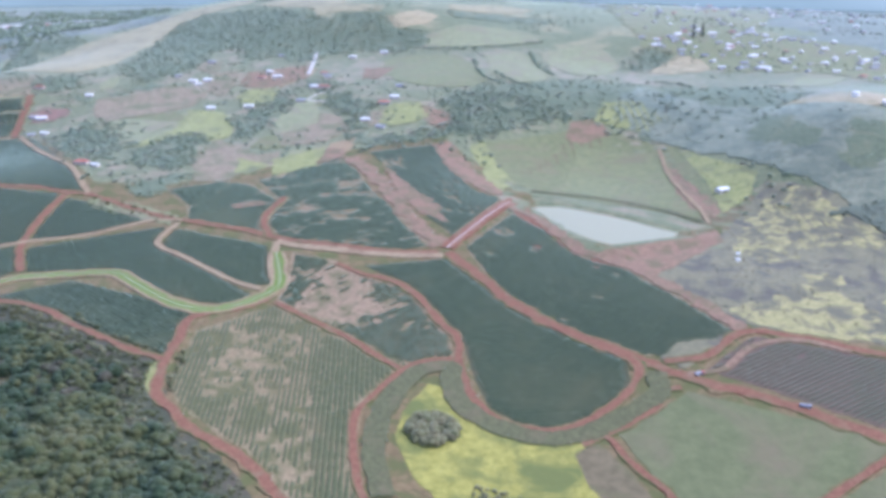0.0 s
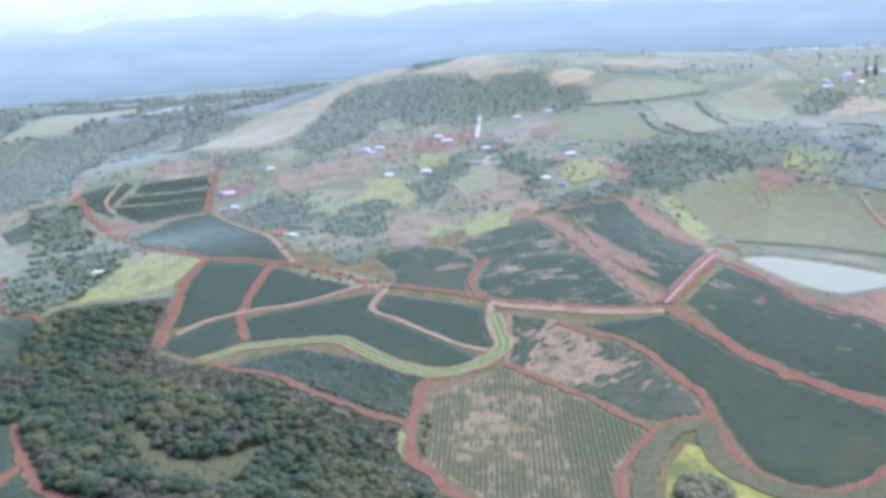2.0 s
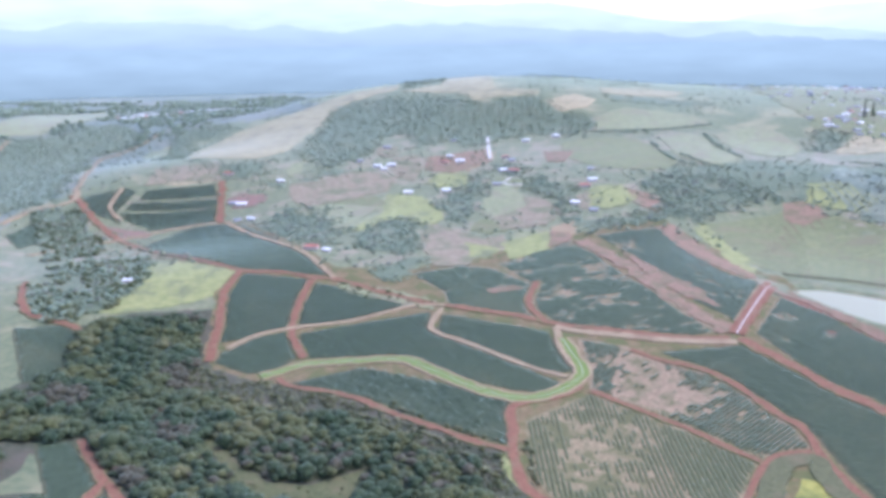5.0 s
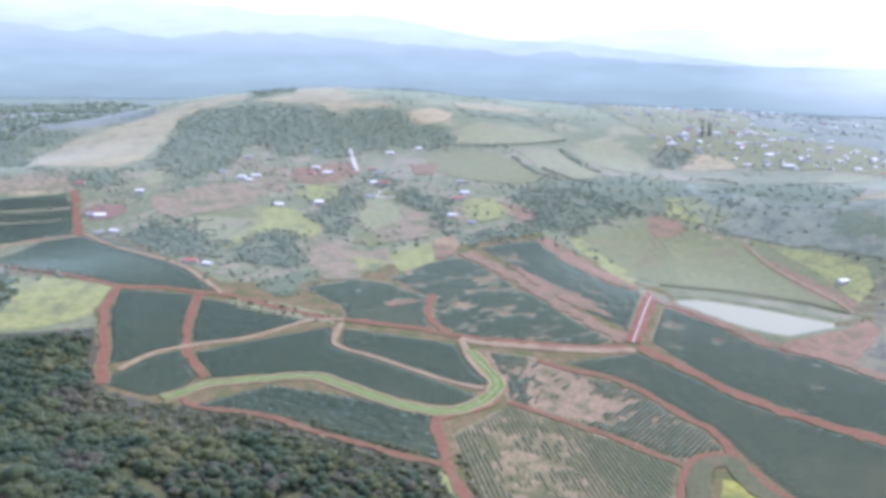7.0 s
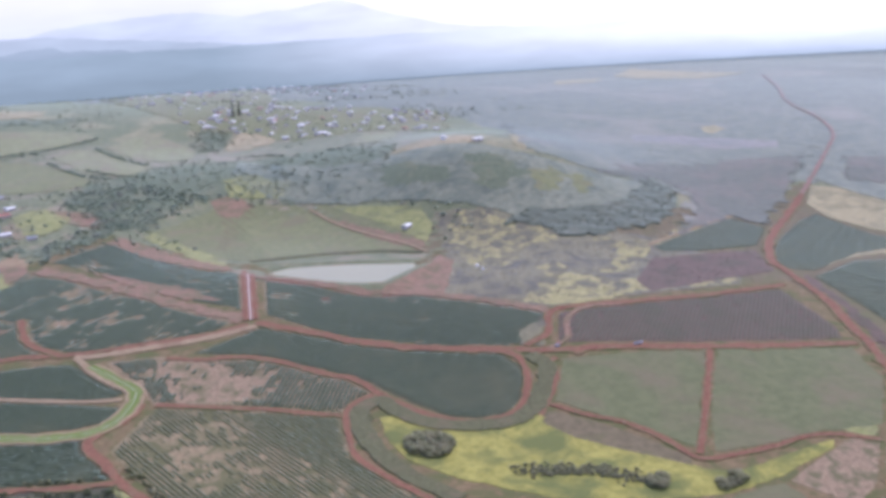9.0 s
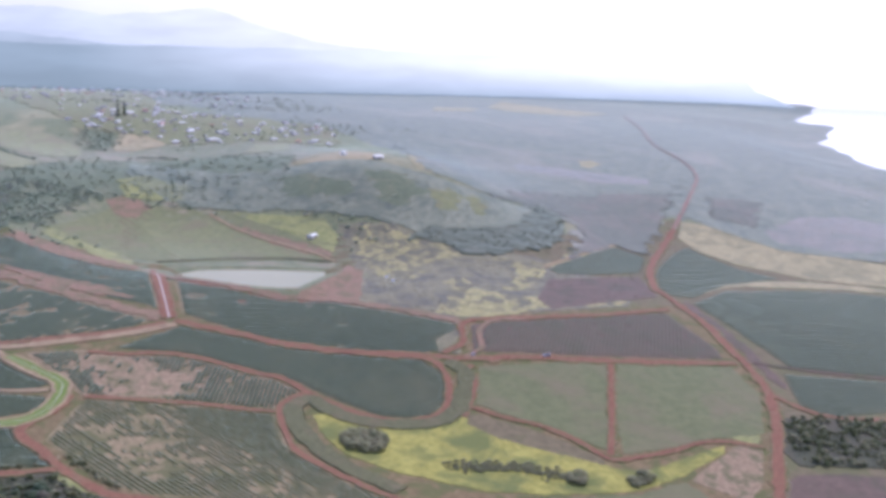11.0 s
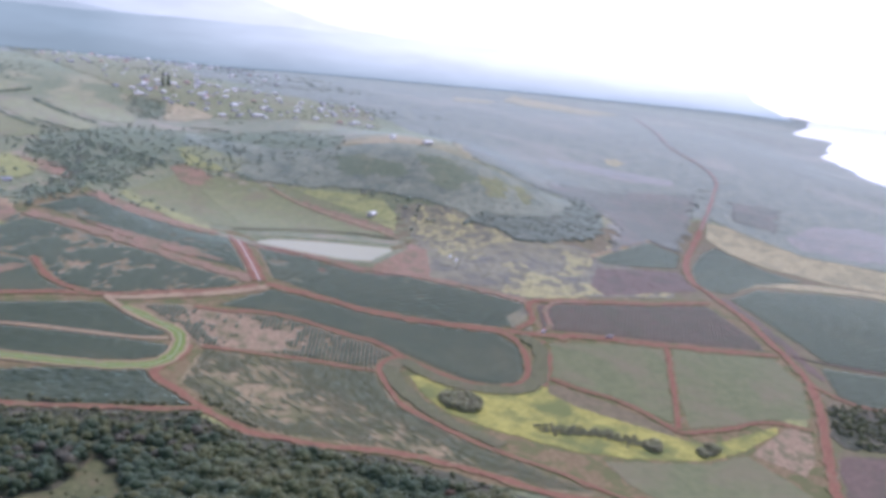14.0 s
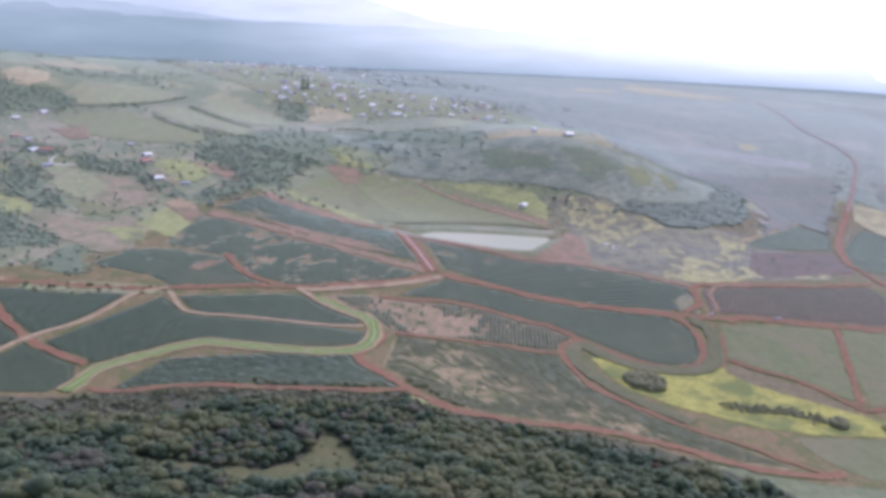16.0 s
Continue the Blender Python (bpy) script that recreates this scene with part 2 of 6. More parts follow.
M_GLASS = mat("window_glass", (0.03, 0.04, 0.05), (0.05, 0.06, 0.07), 2, rough=0.08, sheen=0.0, bump=0.0, spec=0.6)


def water_mat(name, colour, rough, wave):
    m = mat(name, colour, colour, wave, rough=rough, sheen=0.0, bump=0.12, spec=0.5)
    return m


M_POND = water_mat("reservoir_water", (0.285, 0.280, 0.150), 0.30, 5.0)
# Near-white base: the sky's glare is painted into the sea colour.
M_SEA = water_mat("sea_water_glare", (0.75, 0.80, 0.84), 0.25, 30.0)


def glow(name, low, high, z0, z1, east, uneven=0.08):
    """A far backdrop that glows, with haze painted into its two tones from the height z0 to z1, paling towards the
    glare over the coast in the east.
    """
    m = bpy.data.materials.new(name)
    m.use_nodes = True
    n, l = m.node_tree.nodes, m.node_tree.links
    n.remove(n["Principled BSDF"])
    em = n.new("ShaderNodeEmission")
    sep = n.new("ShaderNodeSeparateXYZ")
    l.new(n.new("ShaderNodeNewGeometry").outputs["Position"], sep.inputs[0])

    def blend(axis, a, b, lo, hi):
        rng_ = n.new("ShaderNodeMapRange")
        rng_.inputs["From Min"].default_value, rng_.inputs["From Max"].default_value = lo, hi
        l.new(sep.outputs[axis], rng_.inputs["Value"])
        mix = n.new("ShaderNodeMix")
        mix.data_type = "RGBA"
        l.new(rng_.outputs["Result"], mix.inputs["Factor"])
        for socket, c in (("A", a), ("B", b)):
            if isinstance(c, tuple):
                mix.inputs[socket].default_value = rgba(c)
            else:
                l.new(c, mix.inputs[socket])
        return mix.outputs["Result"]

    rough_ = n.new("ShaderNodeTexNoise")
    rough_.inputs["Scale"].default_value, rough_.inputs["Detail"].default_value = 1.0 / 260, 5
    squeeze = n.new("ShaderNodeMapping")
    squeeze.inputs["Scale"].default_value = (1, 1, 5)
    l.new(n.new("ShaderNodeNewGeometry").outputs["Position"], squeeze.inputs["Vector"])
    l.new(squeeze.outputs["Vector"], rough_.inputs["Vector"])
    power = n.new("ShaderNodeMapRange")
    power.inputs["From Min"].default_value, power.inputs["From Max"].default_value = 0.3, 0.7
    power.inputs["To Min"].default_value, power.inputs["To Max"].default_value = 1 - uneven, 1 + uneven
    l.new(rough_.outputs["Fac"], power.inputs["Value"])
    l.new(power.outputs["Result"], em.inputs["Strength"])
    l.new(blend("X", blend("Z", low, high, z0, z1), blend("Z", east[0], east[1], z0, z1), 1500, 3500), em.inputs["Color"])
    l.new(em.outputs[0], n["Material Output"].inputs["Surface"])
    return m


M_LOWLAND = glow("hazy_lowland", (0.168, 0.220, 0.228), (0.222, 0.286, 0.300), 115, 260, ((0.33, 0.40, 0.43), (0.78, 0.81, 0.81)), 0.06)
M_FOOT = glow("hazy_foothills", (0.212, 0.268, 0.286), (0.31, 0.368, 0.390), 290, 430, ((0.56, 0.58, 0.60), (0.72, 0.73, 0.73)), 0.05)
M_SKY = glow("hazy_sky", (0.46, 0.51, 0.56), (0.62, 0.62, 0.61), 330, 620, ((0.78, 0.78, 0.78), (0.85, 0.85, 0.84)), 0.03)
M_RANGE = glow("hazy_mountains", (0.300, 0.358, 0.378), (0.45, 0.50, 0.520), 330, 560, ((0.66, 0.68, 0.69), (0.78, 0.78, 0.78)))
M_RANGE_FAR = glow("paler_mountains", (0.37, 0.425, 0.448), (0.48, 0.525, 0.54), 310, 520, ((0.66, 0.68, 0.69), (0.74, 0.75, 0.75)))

# ---- helpers of this scene ----


def smooth01(v):
    v = np.clip(v, 0, 1)
    return v * v * (3 - 2 * v)


def mesh_of(name, verts, faces, material, parent=None, smooth=False):
    """One mesh object out of vertices and faces of one corner count (arrays) or of any (lists)."""
    me = bpy.data.meshes.new(name)
    if isinstance(faces, np.ndarray):
        k = faces.shape[1]
        me.vertices.add(len(verts))
        me.vertices.foreach_set("co", np.asarray(verts, np.float32).ravel())
        me.loops.add(faces.size)
        me.loops.foreach_set("vertex_index", faces.astype(np.int32).ravel())
        me.polygons.add(len(faces))
        me.polygons.foreach_set("loop_start", np.arange(0, faces.size, k, dtype=np.int32))
        me.update(calc_edges=True)
    else:
        me.from_pydata([tuple(v) for v in verts], [], faces)
    if smooth:
        me.polygons.foreach_set("use_smooth", [True] * len(me.polygons))
    me.materials.append(material)
    ob = new(name, me)
    if parent:
        ob.parent = parent
    return ob


def part(name, bm, material, parent, label=""):
    me = bpy.data.meshes.new(name)
    bm.to_mesh(me)
    bm.free()
    me.materials.append(material)
    ob = new(name, me)
    ob.parent = parent
    return tagged(ob, label) if label else ob


def inside(poly, x, y):
    px, py = np.array(poly, float).T
    hit = np.zeros(np.shape(x), bool)
    for i in range(len(px)):
        j = i - 1
        if py[i] == py[j]:
            continue
        cross = ((py[i] > y) != (py[j] > y)) & (x < (px[j] - px[i]) * (y - py[i]) / (py[j] - py[i]) + px[i])
        hit ^= cross
    return hit


def distance_to(poly, x, y):
    """Distance to a closed outline, negative inside."""
    best = np.full(np.shape(x), 1e9)
    for i in range(len(poly)):
        (ax, ay), (bx, by) = poly[i - 1], poly[i]
        t = np.clip(((x - ax) * (bx - ax) + (y - ay) * (by - ay)) / ((bx - ax) ** 2 + (by - ay) ** 2), 0, 1)
        best = np.minimum(best, np.hypot(x - ax - t * (bx - ax), y - ay - t * (by - ay)))
    return np.where(inside(poly, x, y), -best, best)


# ---- outlines of fields, woods, towns and lines of roads, in metres ----
area_farm = [(-661, 1011), (-606, 1101), (-489, 1145), (-343, 914), (-265, 908), (-93, 1014), (1, 1059), (70, 891), (80, 893), (99, 744), (235, 779), (201, 580), (260, 565), (442, 517), (402, 418), (310, 334), (106, 238), (-35, 334), (-77, 385), (-185, 512), (-182, 516), (-236, 591), (-326, 651), (-373, 679), (-412, 701), (-440, 835), (-549, 985)]
area_f_grass = [(46, 1050), (174, 1122), (258, 1035), (256, 902), (243, 801), (118, 886), (69, 917), (56, 983)]
area_f_lime = [(257, 1034), (300, 891), (279, 844), (246, 812), (256, 902), (256, 987)]
area_f_lime2 = [(39, 1055), (46, 1050), (56, 983), (72, 922), (47, 934), (43, 1007)]
area_f_sav = [(299, 868), (358, 807), (370, 731), (436, 676), (426, 652), (465, 580), (392, 530), (261, 570), (203, 583), (139, 673), (145, 688), (208, 725), (240, 773)]
area_rtan = [(800, 708), (827, 682), (815, 603), (821, 547), (848, 493), (869, 434), (930, 380), (830, 345), (773, 403), (745, 439), (715, 486), (709, 514), (696, 563), (701, 624), (728, 670)]
area_f_lime3 = [(-552, 796), (-542, 881), (-535, 961), (-438, 909), (-444, 841), (-462, 823), (-513, 796)]
area_f_yellow = [(-13, 529), (4, 526), (1, 511), (18, 493), (76, 471), (71, 451), (87, 422), (100, 390), (112, 360), (123, 348), (207, 332), (196, 326), (145, 328), (101, 335), (53, 360), (12, 391), (-19, 437), (-30, 469), (-28, 498)]
area_f_nwtan = [(-661, 1306), (-652, 1372), (-580, 1340), (-570, 1295), (-619, 1282)]
area_f_g1 = [(142, 512), (246, 461), (179, 414), (127, 379), (118, 412), (101, 453), (95, 475)]
area_f_g2 = [(252, 455), (346, 398), (315, 356), (249, 321), (210, 342), (163, 356), (132, 369), (177, 405)]
area_f_g0 = [(81, 468), (94, 447), (107, 410), (114, 375), (108, 367), (92, 395), (72, 431), (68, 459)]
area_f_lower = [(20, 373), (50, 358), (97, 333), (137, 324), (124, 268), (95, 247), (13, 314), (8, 347)]
area_f_pink = [(141, 322), (189, 325), (218, 325), (226, 311), (181, 289), (148, 283), (146, 300)]
area_f_purple = [(198, 570), (261, 547), (412, 504), (375, 431), (356, 412), (245, 474), (159, 533)]
area_f_purple2 = [(383, 626), (447, 607), (502, 590), (457, 538), (380, 550), (302, 561), (313, 587)]
area_rpu2 = [(198, 278), (213, 277), (240, 257), (259, 235), (310, 190), (230, 160), (189, 190), (126, 240)]
area_d1 = [(1960, 2010), (1876, 1900), (1859, 1675), (1906, 1567), (1654, 1512), (1553, 1643), (1595, 1758)]
area_d2 = [(1361, 1735), (1506, 1712), (1389, 1631), (1239, 1622)]
area_rstr = [(1080, 807), (1170, 772), (1215, 716), (1173, 652), (1140, 684), (1088, 744)]
area_d4 = [(508, 964), (654, 1047), (624, 972), (486, 917)]
area_e5 = [(152, 1130), (189, 1141), (193, 1095), (159, 1070), (141, 1080)]
area_e6 = [(154, 1064), (230, 1027), (222, 910), (224, 804), (167, 859), (115, 907)]
area_g1 = [(-715, 1640), (-655, 1819), (-565, 1884), (-501, 1959), (-470, 1980), (-372, 2001), (-368, 1925), (-450, 1880), (-478, 1806), (-484, 1690), (-500, 1575), (-498, 1475), (-532, 1417), (-579, 1421), (-648, 1454)]
area_g2 = [(-361, 1900), (-281, 1906), (-217, 3181), (-185, 1970), (-177, 1791), (-99, 1743), (-102, 1703), (-181, 1711), (-211, 1703), (-244, 1784), (-301, 1832)]
area_g4 = [(-91, 1670), (-40, 1717), (-4, 1686), (-22, 1636), (-74, 1605), (-90, 1628)]
area_g9 = [(293, 1377), (360, 1475), (417, 1475), (398, 1390), (366, 1361), (322, 1361)]
area_g3 = [(15, 1810), (74, 1836), (131, 1845), (172, 1827), (148, 1771), (67, 1740), (16, 1749)]
area_g12 = [(399, 1083), (423, 1058), (408, 1034), (389, 1064)]
area_g5 = [(-26, 1571), (38, 1641), (103, 1620), (149, 1566), (161, 1538), (98, 1512), (23, 1506), (-25, 1516)]
area_g7 = [(63, 1448), (108, 1476), (134, 1450), (137, 1390), (150, 1309), (131, 1279), (92, 1282), (70, 1322)]
area_g8 = [(148, 1474), (214, 1521), (256, 1503), (262, 1414), (229, 1348), (191, 1338), (166, 1367), (150, 1423)]
area_g11 = [(429, 1230), (502, 1298), (536, 1266), (482, 1194), (429, 1200)]
area_g15 = [(-352, 1060), (-346, 1094), (-323, 1129), (-337, 1169), (-332, 1198), (-291, 1196), (-260, 1175), (-255, 1124), (-277, 1126), (-308, 1106), (-332, 1072)]
area_g17 = [(-480, 1343), (-475, 1375), (-458, 1390), (-454, 1333), (-465, 1306)]
area_g19 = [(-277, 1260), (-259, 1296), (-228, 1319), (-238, 1241), (-263, 1242)]
area_g24 = [(-167, 1012), (-142, 1028), (-124, 1035), (-129, 988), (-160, 973), (-177, 980)]
area_g6 = [(-82, 1447), (-37, 1468), (30, 1450), (42, 1391), (54, 1330), (63, 1295), (41, 1255), (6, 1254), (-36, 1275), (-68, 1316), (-85, 1360)]
area_g10 = [(184, 1316), (255, 1283), (273, 1265), (316, 1232), (226, 1209), (191, 1263)]
area_g14 = [(-396, 1158), (-379, 1188), (-336, 1208), (-314, 1167), (-329, 1135), (-353, 1114), (-377, 1129)]
area_g21 = [(-193, 1241), (-160, 1259), (-146, 1241), (-150, 1202), (-181, 1167), (-194, 1176)]
area_g26 = [(-60, 1168), (-27, 1165), (-19, 1132), (-31, 1109), (-62, 1091), (-67, 1111)]
area_g29 = [(-200, 1080), (-162, 1072), (-166, 1035), (-192, 1022), (-215, 1039)]
area_g13 = [(-449, 1238), (-422, 1277), (-396, 1299), (-353, 1319), (-314, 1288), (-318, 1243), (-333, 1218), (-366, 1198), (-398, 1180), (-436, 1192)]
area_g20 = [(-364, 1426), (-358, 1463), (-328, 1459), (-325, 1411), (-335, 1393)]
area_g22 = [(-195, 1164), (-160, 1167), (-128, 1146), (-117, 1111), (-147, 1093), (-175, 1077), (-192, 1104)]
area_g23 = [(-262, 1077), (-250, 1069), (-216, 1026), (-193, 994), (-208, 961), (-231, 948), (-253, 965), (-260, 1023)]
area_g27 = [(-88, 1147), (-61, 1178), (-73, 1103), (-89, 1095)]
area_g28 = [(-28, 1153), (-2, 1133), (8, 1110), (-13, 1099), (-24, 1119)]
area_g30 = [(-193, 1008), (-174, 1015), (-174, 956), (-209, 946), (-213, 971)]
area_g31 = [(-330, 1395), (-294, 1404), (-282, 1330), (-292, 1265), (-315, 1294), (-324, 1341)]
area_g16 = [(-532, 1229), (-523, 1249), (-478, 1235), (-478, 1209), (-502, 1208), (-526, 1213)]
area_g18 = [(-282, 1372), (-246, 1386), (-214, 1376), (-180, 1406), (-184, 1368), (-217, 1302), (-239, 1321), (-270, 1334)]
area_g25 = [(-121, 1037), (-101, 1052), (-99, 1013), (-113, 989), (-128, 988)]
area_scrub_e = [(734, 1225), (1096, 1145), (1164, 957), (1019, 830), (770, 720), (628, 673), (504, 678), (610, 759), (541, 842), (482, 913)]
area_scrub_e2 = [(1111, 835), (1485, 658), (872, 452), (811, 558), (818, 655), (827, 719)]
area_p_fallow = [(-60, 953), (-24, 875), (-1, 825), (2, 793), (-23, 820), (-46, 882)]
area_p_fallow2 = [(-12, 1033), (12, 1041), (30, 956), (57, 877), (43, 874), (9, 932)]
area_apron = [(117, 715), (132, 720), (201, 749), (230, 772), (227, 744), (174, 688), (152, 665), (140, 691)]
area_p_red = [(-196, 845), (-168, 853), (-163, 842), (-190, 834)]
area_dh = [(-148, 1212), (-171, 1224), (-167, 1244), (-155, 1261)]
area_r_main = [(2, 728), (26, 682), (46, 637), (74, 596), (98, 570), (114, 554), (126, 543), (150, 523), (193, 498), (236, 468), (295, 434), (358, 400)]
area_r_swath = [(-3, 740), (-23, 786), (-45, 850), (-69, 917), (-97, 984)]
area_r_west = [(-6, 729), (-45, 731), (-88, 744), (-126, 755), (-147, 766), (-173, 781), (-223, 806), (-245, 816), (-290, 847), (-331, 877), (-360, 885), (-398, 900), (-433, 904), (-499, 959), (-596, 1070)]
area_r_corner = [(-129, 648), (-146, 632), (-177, 617), (-178, 587), (-179, 555), (-174, 515), (-158, 493), (-141, 473), (-110, 448), (-89, 421), (-71, 391), (-58, 366), (-28, 339), (1, 328)]
area_r_diag = [(-122, 641), (-92, 613), (-66, 589), (-46, 566), (-29, 547)]
area_r_c3 = [(3, 560), (-13, 558), (-28, 547), (-47, 513), (-54, 491), (-51, 449), (-43, 416), (-28, 382), (-17, 347), (-9, 328)]
area_r_inner = [(-85, 709), (-66, 691), (-39, 676), (-21, 652), (-5, 612), (7, 587), (7, 557), (12, 522), (20, 503), (31, 487), (48, 480), (68, 480), (89, 495), (107, 514), (118, 538), (114, 552)]
area_r_outer = [(73, 465), (96, 480), (119, 497), (129, 513), (139, 516)]
area_r_outer2 = [(73, 465), (87, 472), (97, 450), (114, 420), (118, 392), (117, 371), (137, 360), (169, 350), (205, 340), (230, 312)]
area_r_coastroad = [(104, 239), (130, 252), (191, 283), (264, 318), (324, 353), (358, 385), (390, 424), (426, 467), (464, 528), (493, 566), (577, 618), (756, 694), (960, 782), (1094, 848), (1196, 937), (1316, 1071), (1573, 1261), (1857, 1486)]
area_r_purple = [(135, 544), (165, 550), (199, 577), (268, 552), (334, 530), (427, 509)]
area_r_bank = [(62, 842), (86, 795), (103, 737), (117, 711), (140, 691), (152, 665), (167, 639), (194, 580)]
area_r_bank2 = [(146, 529), (169, 533), (190, 555), (211, 565), (233, 563), (254, 551)]
area_r_g4 = [(-433, 904), (-435, 847), (-425, 791), (-413, 716)]
area_r_g1 = [(-359, 878), (-362, 822), (-357, 768), (-339, 719)]
area_r_tan = [(-405, 739), (-385, 765), (-354, 778), (-308, 787), (-261, 811), (-231, 810)]
area_r_mid = [(-233, 804), (-241, 769), (-235, 752), (-212, 730), (-182, 699), (-158, 676), (-137, 663)]
area_r_a7 = [(-149, 860), (-158, 805), (-146, 763)]
area_r_nw = [(-748, 1252), (-695, 1180), (-647, 1121), (-596, 1070)]
area_r_nw2 = [(-557, 1299), (-524, 1160), (-515, 1151)]
area_r_nw3 = [(-693, 1002), (-668, 1056), (-633, 1101), (-578, 1142), (-525, 1151)]
area_r_house = [(-513, 1150), (-439, 1035), (-383, 962), (-339, 883)]
area_rs1 = [(-456, 572), (-430, 532), (-418, 515), (-386, 479), (-361, 468), (-332, 459), (-297, 452)]
area_rs2 = [(-418, 515), (-420, 486), (-421, 459)]
area_rn1 = [(-635, 878), (-617, 831), (-589, 787), (-532, 756), (-513, 686), (-518, 666)]
area_r_ridge = [(-689, 1278), (-681, 1210), (-652, 1168)]
area_r_valley = [(-841, 1878), (-847, 1800), (-861, 1723), (-875, 1654), (-790, 1403), (-757, 1290), (-739, 1230), (-772, 1186), (-782, 1120)]
area_r_hill = [(238, 1035), (229, 927), (230, 827), (227, 788)]
area_r_ditch = [(-2, 721), (-44, 724), (-95, 736), (-127, 746), (-140, 753)]
area_r_loop = [(-138, 753), (-138, 719), (-130, 682), (-119, 682)]
area_canal = [(-366, 688), (-342, 703), (-326, 708), (-262, 705), (-238, 684), (-202, 646), (-174, 630), (-151, 635), (-130, 658), (-125, 677), (-136, 730)]
area_ditch_white = [(66, 867), (1, 736)]
area_dw = [(-192, 1495), (-191, 1435), (-189, 1362)]
area_f_a1 = [(-593, 1080), (-553, 1151), (-489, 1128), (-397, 975), (-346, 893), (-384, 899), (-437, 916), (-505, 979)]
area_f_a2 = [(-427, 894), (-364, 878), (-366, 822), (-362, 783), (-399, 760), (-413, 753), (-423, 802), (-429, 847)]
area_f_a3 = [(-353, 870), (-314, 849), (-266, 816), (-309, 795), (-352, 782), (-356, 821)]
area_f_a4 = [(-406, 731), (-388, 756), (-361, 770), (-347, 726), (-356, 707), (-376, 697), (-406, 716)]
area_f_a5 = [(-348, 765), (-307, 777), (-245, 794), (-242, 753), (-217, 726), (-183, 692), (-144, 652), (-157, 641), (-177, 647), (-213, 670), (-256, 707), (-265, 719), (-337, 722)]
area_f_a6 = [(-232, 789), (-184, 762), (-148, 743), (-134, 675), (-146, 673), (-182, 706), (-212, 738), (-233, 756)]
area_f_a7 = [(-264, 892), (-215, 911), (-188, 899), (-156, 854), (-162, 799), (-152, 764), (-187, 788), (-226, 809), (-231, 843)]
area_f_a8 = [(-182, 915), (-103, 986), (-72, 883), (-40, 806), (-12, 743), (-36, 739), (-97, 749), (-137, 764), (-152, 797), (-149, 853)]
area_f_a9 = [(-77, 1001), (-11, 1029), (1, 973), (25, 883), (50, 860), (28, 804), (7, 765), (-14, 812), (-43, 924)]
area_f_a10 = [(19, 739), (60, 820), (83, 772), (100, 719), (128, 698), (150, 656), (191, 584), (184, 573), (150, 569), (139, 553), (118, 559), (80, 598), (45, 649)]
area_f_a11 = [(-62, 704), (0, 713), (25, 662), (43, 626), (78, 585), (109, 548), (106, 521), (87, 498), (65, 484), (42, 488), (26, 506), (19, 542), (13, 586), (-5, 633), (-26, 675)]
area_f_a12 = [(-121, 729), (-89, 712), (-65, 684), (-30, 661), (-13, 620), (-2, 595), (2, 566), (-20, 554), (-39, 567), (-71, 595), (-97, 622), (-119, 646), (-116, 677)]
area_f_a14 = [(-122, 635), (-69, 606), (-24, 551), (-50, 513), (-56, 481), (-56, 443), (-47, 413), (-36, 376), (-22, 344), (-53, 371), (-73, 408), (-105, 453), (-153, 501), (-166, 524), (-167, 595)]
area_f_a15 = [(-338, 674), (-290, 694), (-254, 671), (-213, 645), (-178, 623), (-180, 564), (-203, 580), (-236, 603), (-277, 642)]
area_f_dg = [(414, 648), (497, 664), (584, 679), (589, 638), (519, 602), (460, 615), (407, 635)]
area_rr1 = [(499, 568), (564, 601), (657, 634), (700, 640), (675, 561), (681, 509), (592, 529), (494, 520), (475, 538)]
area_rr2 = [(476, 506), (560, 513), (644, 472), (692, 434), (724, 387), (830, 300), (600, 210), (468, 303), (433, 338), (402, 370), (416, 394), (438, 434)]
area_rr3 = [(378, 363), (415, 331), (451, 297), (520, 230), (470, 205), (387, 276), (329, 304), (324, 324)]
area_fs1 = [(-484, 569), (-457, 566), (-434, 532), (-423, 517), (-424, 489), (-428, 468)]
area_fs2 = [(-410, 502), (-388, 476), (-362, 463), (-341, 452), (-398, 450), (-412, 455), (-413, 478)]
area_fn1 = [(-587, 755), (-544, 766), (-531, 750), (-517, 690), (-521, 668), (-535, 660)]
area_f_nw1 = [(-651, 1268), (-567, 1286), (-552, 1248), (-651, 1238)]
area_f_nw2 = [(-658, 1225), (-549, 1235), (-536, 1211), (-657, 1204)]
area_f_nw3 = [(-661, 1193), (-540, 1203), (-521, 1161), (-577, 1146), (-607, 1146), (-644, 1172)]
area_f_nw4 = [(-734, 1240), (-688, 1277), (-668, 1264), (-671, 1189), (-650, 1160), (-690, 1188)]
area_w_forest = [(-530, 763), (-490, 799), (-439, 812), (-416, 711), (-363, 673), (-336, 663), (-285, 648), (-240, 598), (-186, 553), (-180, 516), (-189, 502), (-343, 507), (-418, 511), (-455, 574), (-483, 581), (-504, 580), (-531, 641), (-516, 672)]
area_w_forest2 = [(-405, 691), (-362, 663), (-327, 656), (-303, 647), (-250, 603), (-184, 544), (-190, 508), (-162, 474), (-124, 435), (-94, 390), (-75, 361), (-64, 329), (-249, 432), (-443, 573)]
area_w_forest3 = [(-343, 684), (-288, 654), (-264, 611), (-186, 555), (-175, 512), (-145, 470), (-113, 419), (-171, 412), (-226, 410)]
area_f_sw2 = [(-572, 754), (-540, 760), (-527, 721), (-520, 671), (-532, 660)]
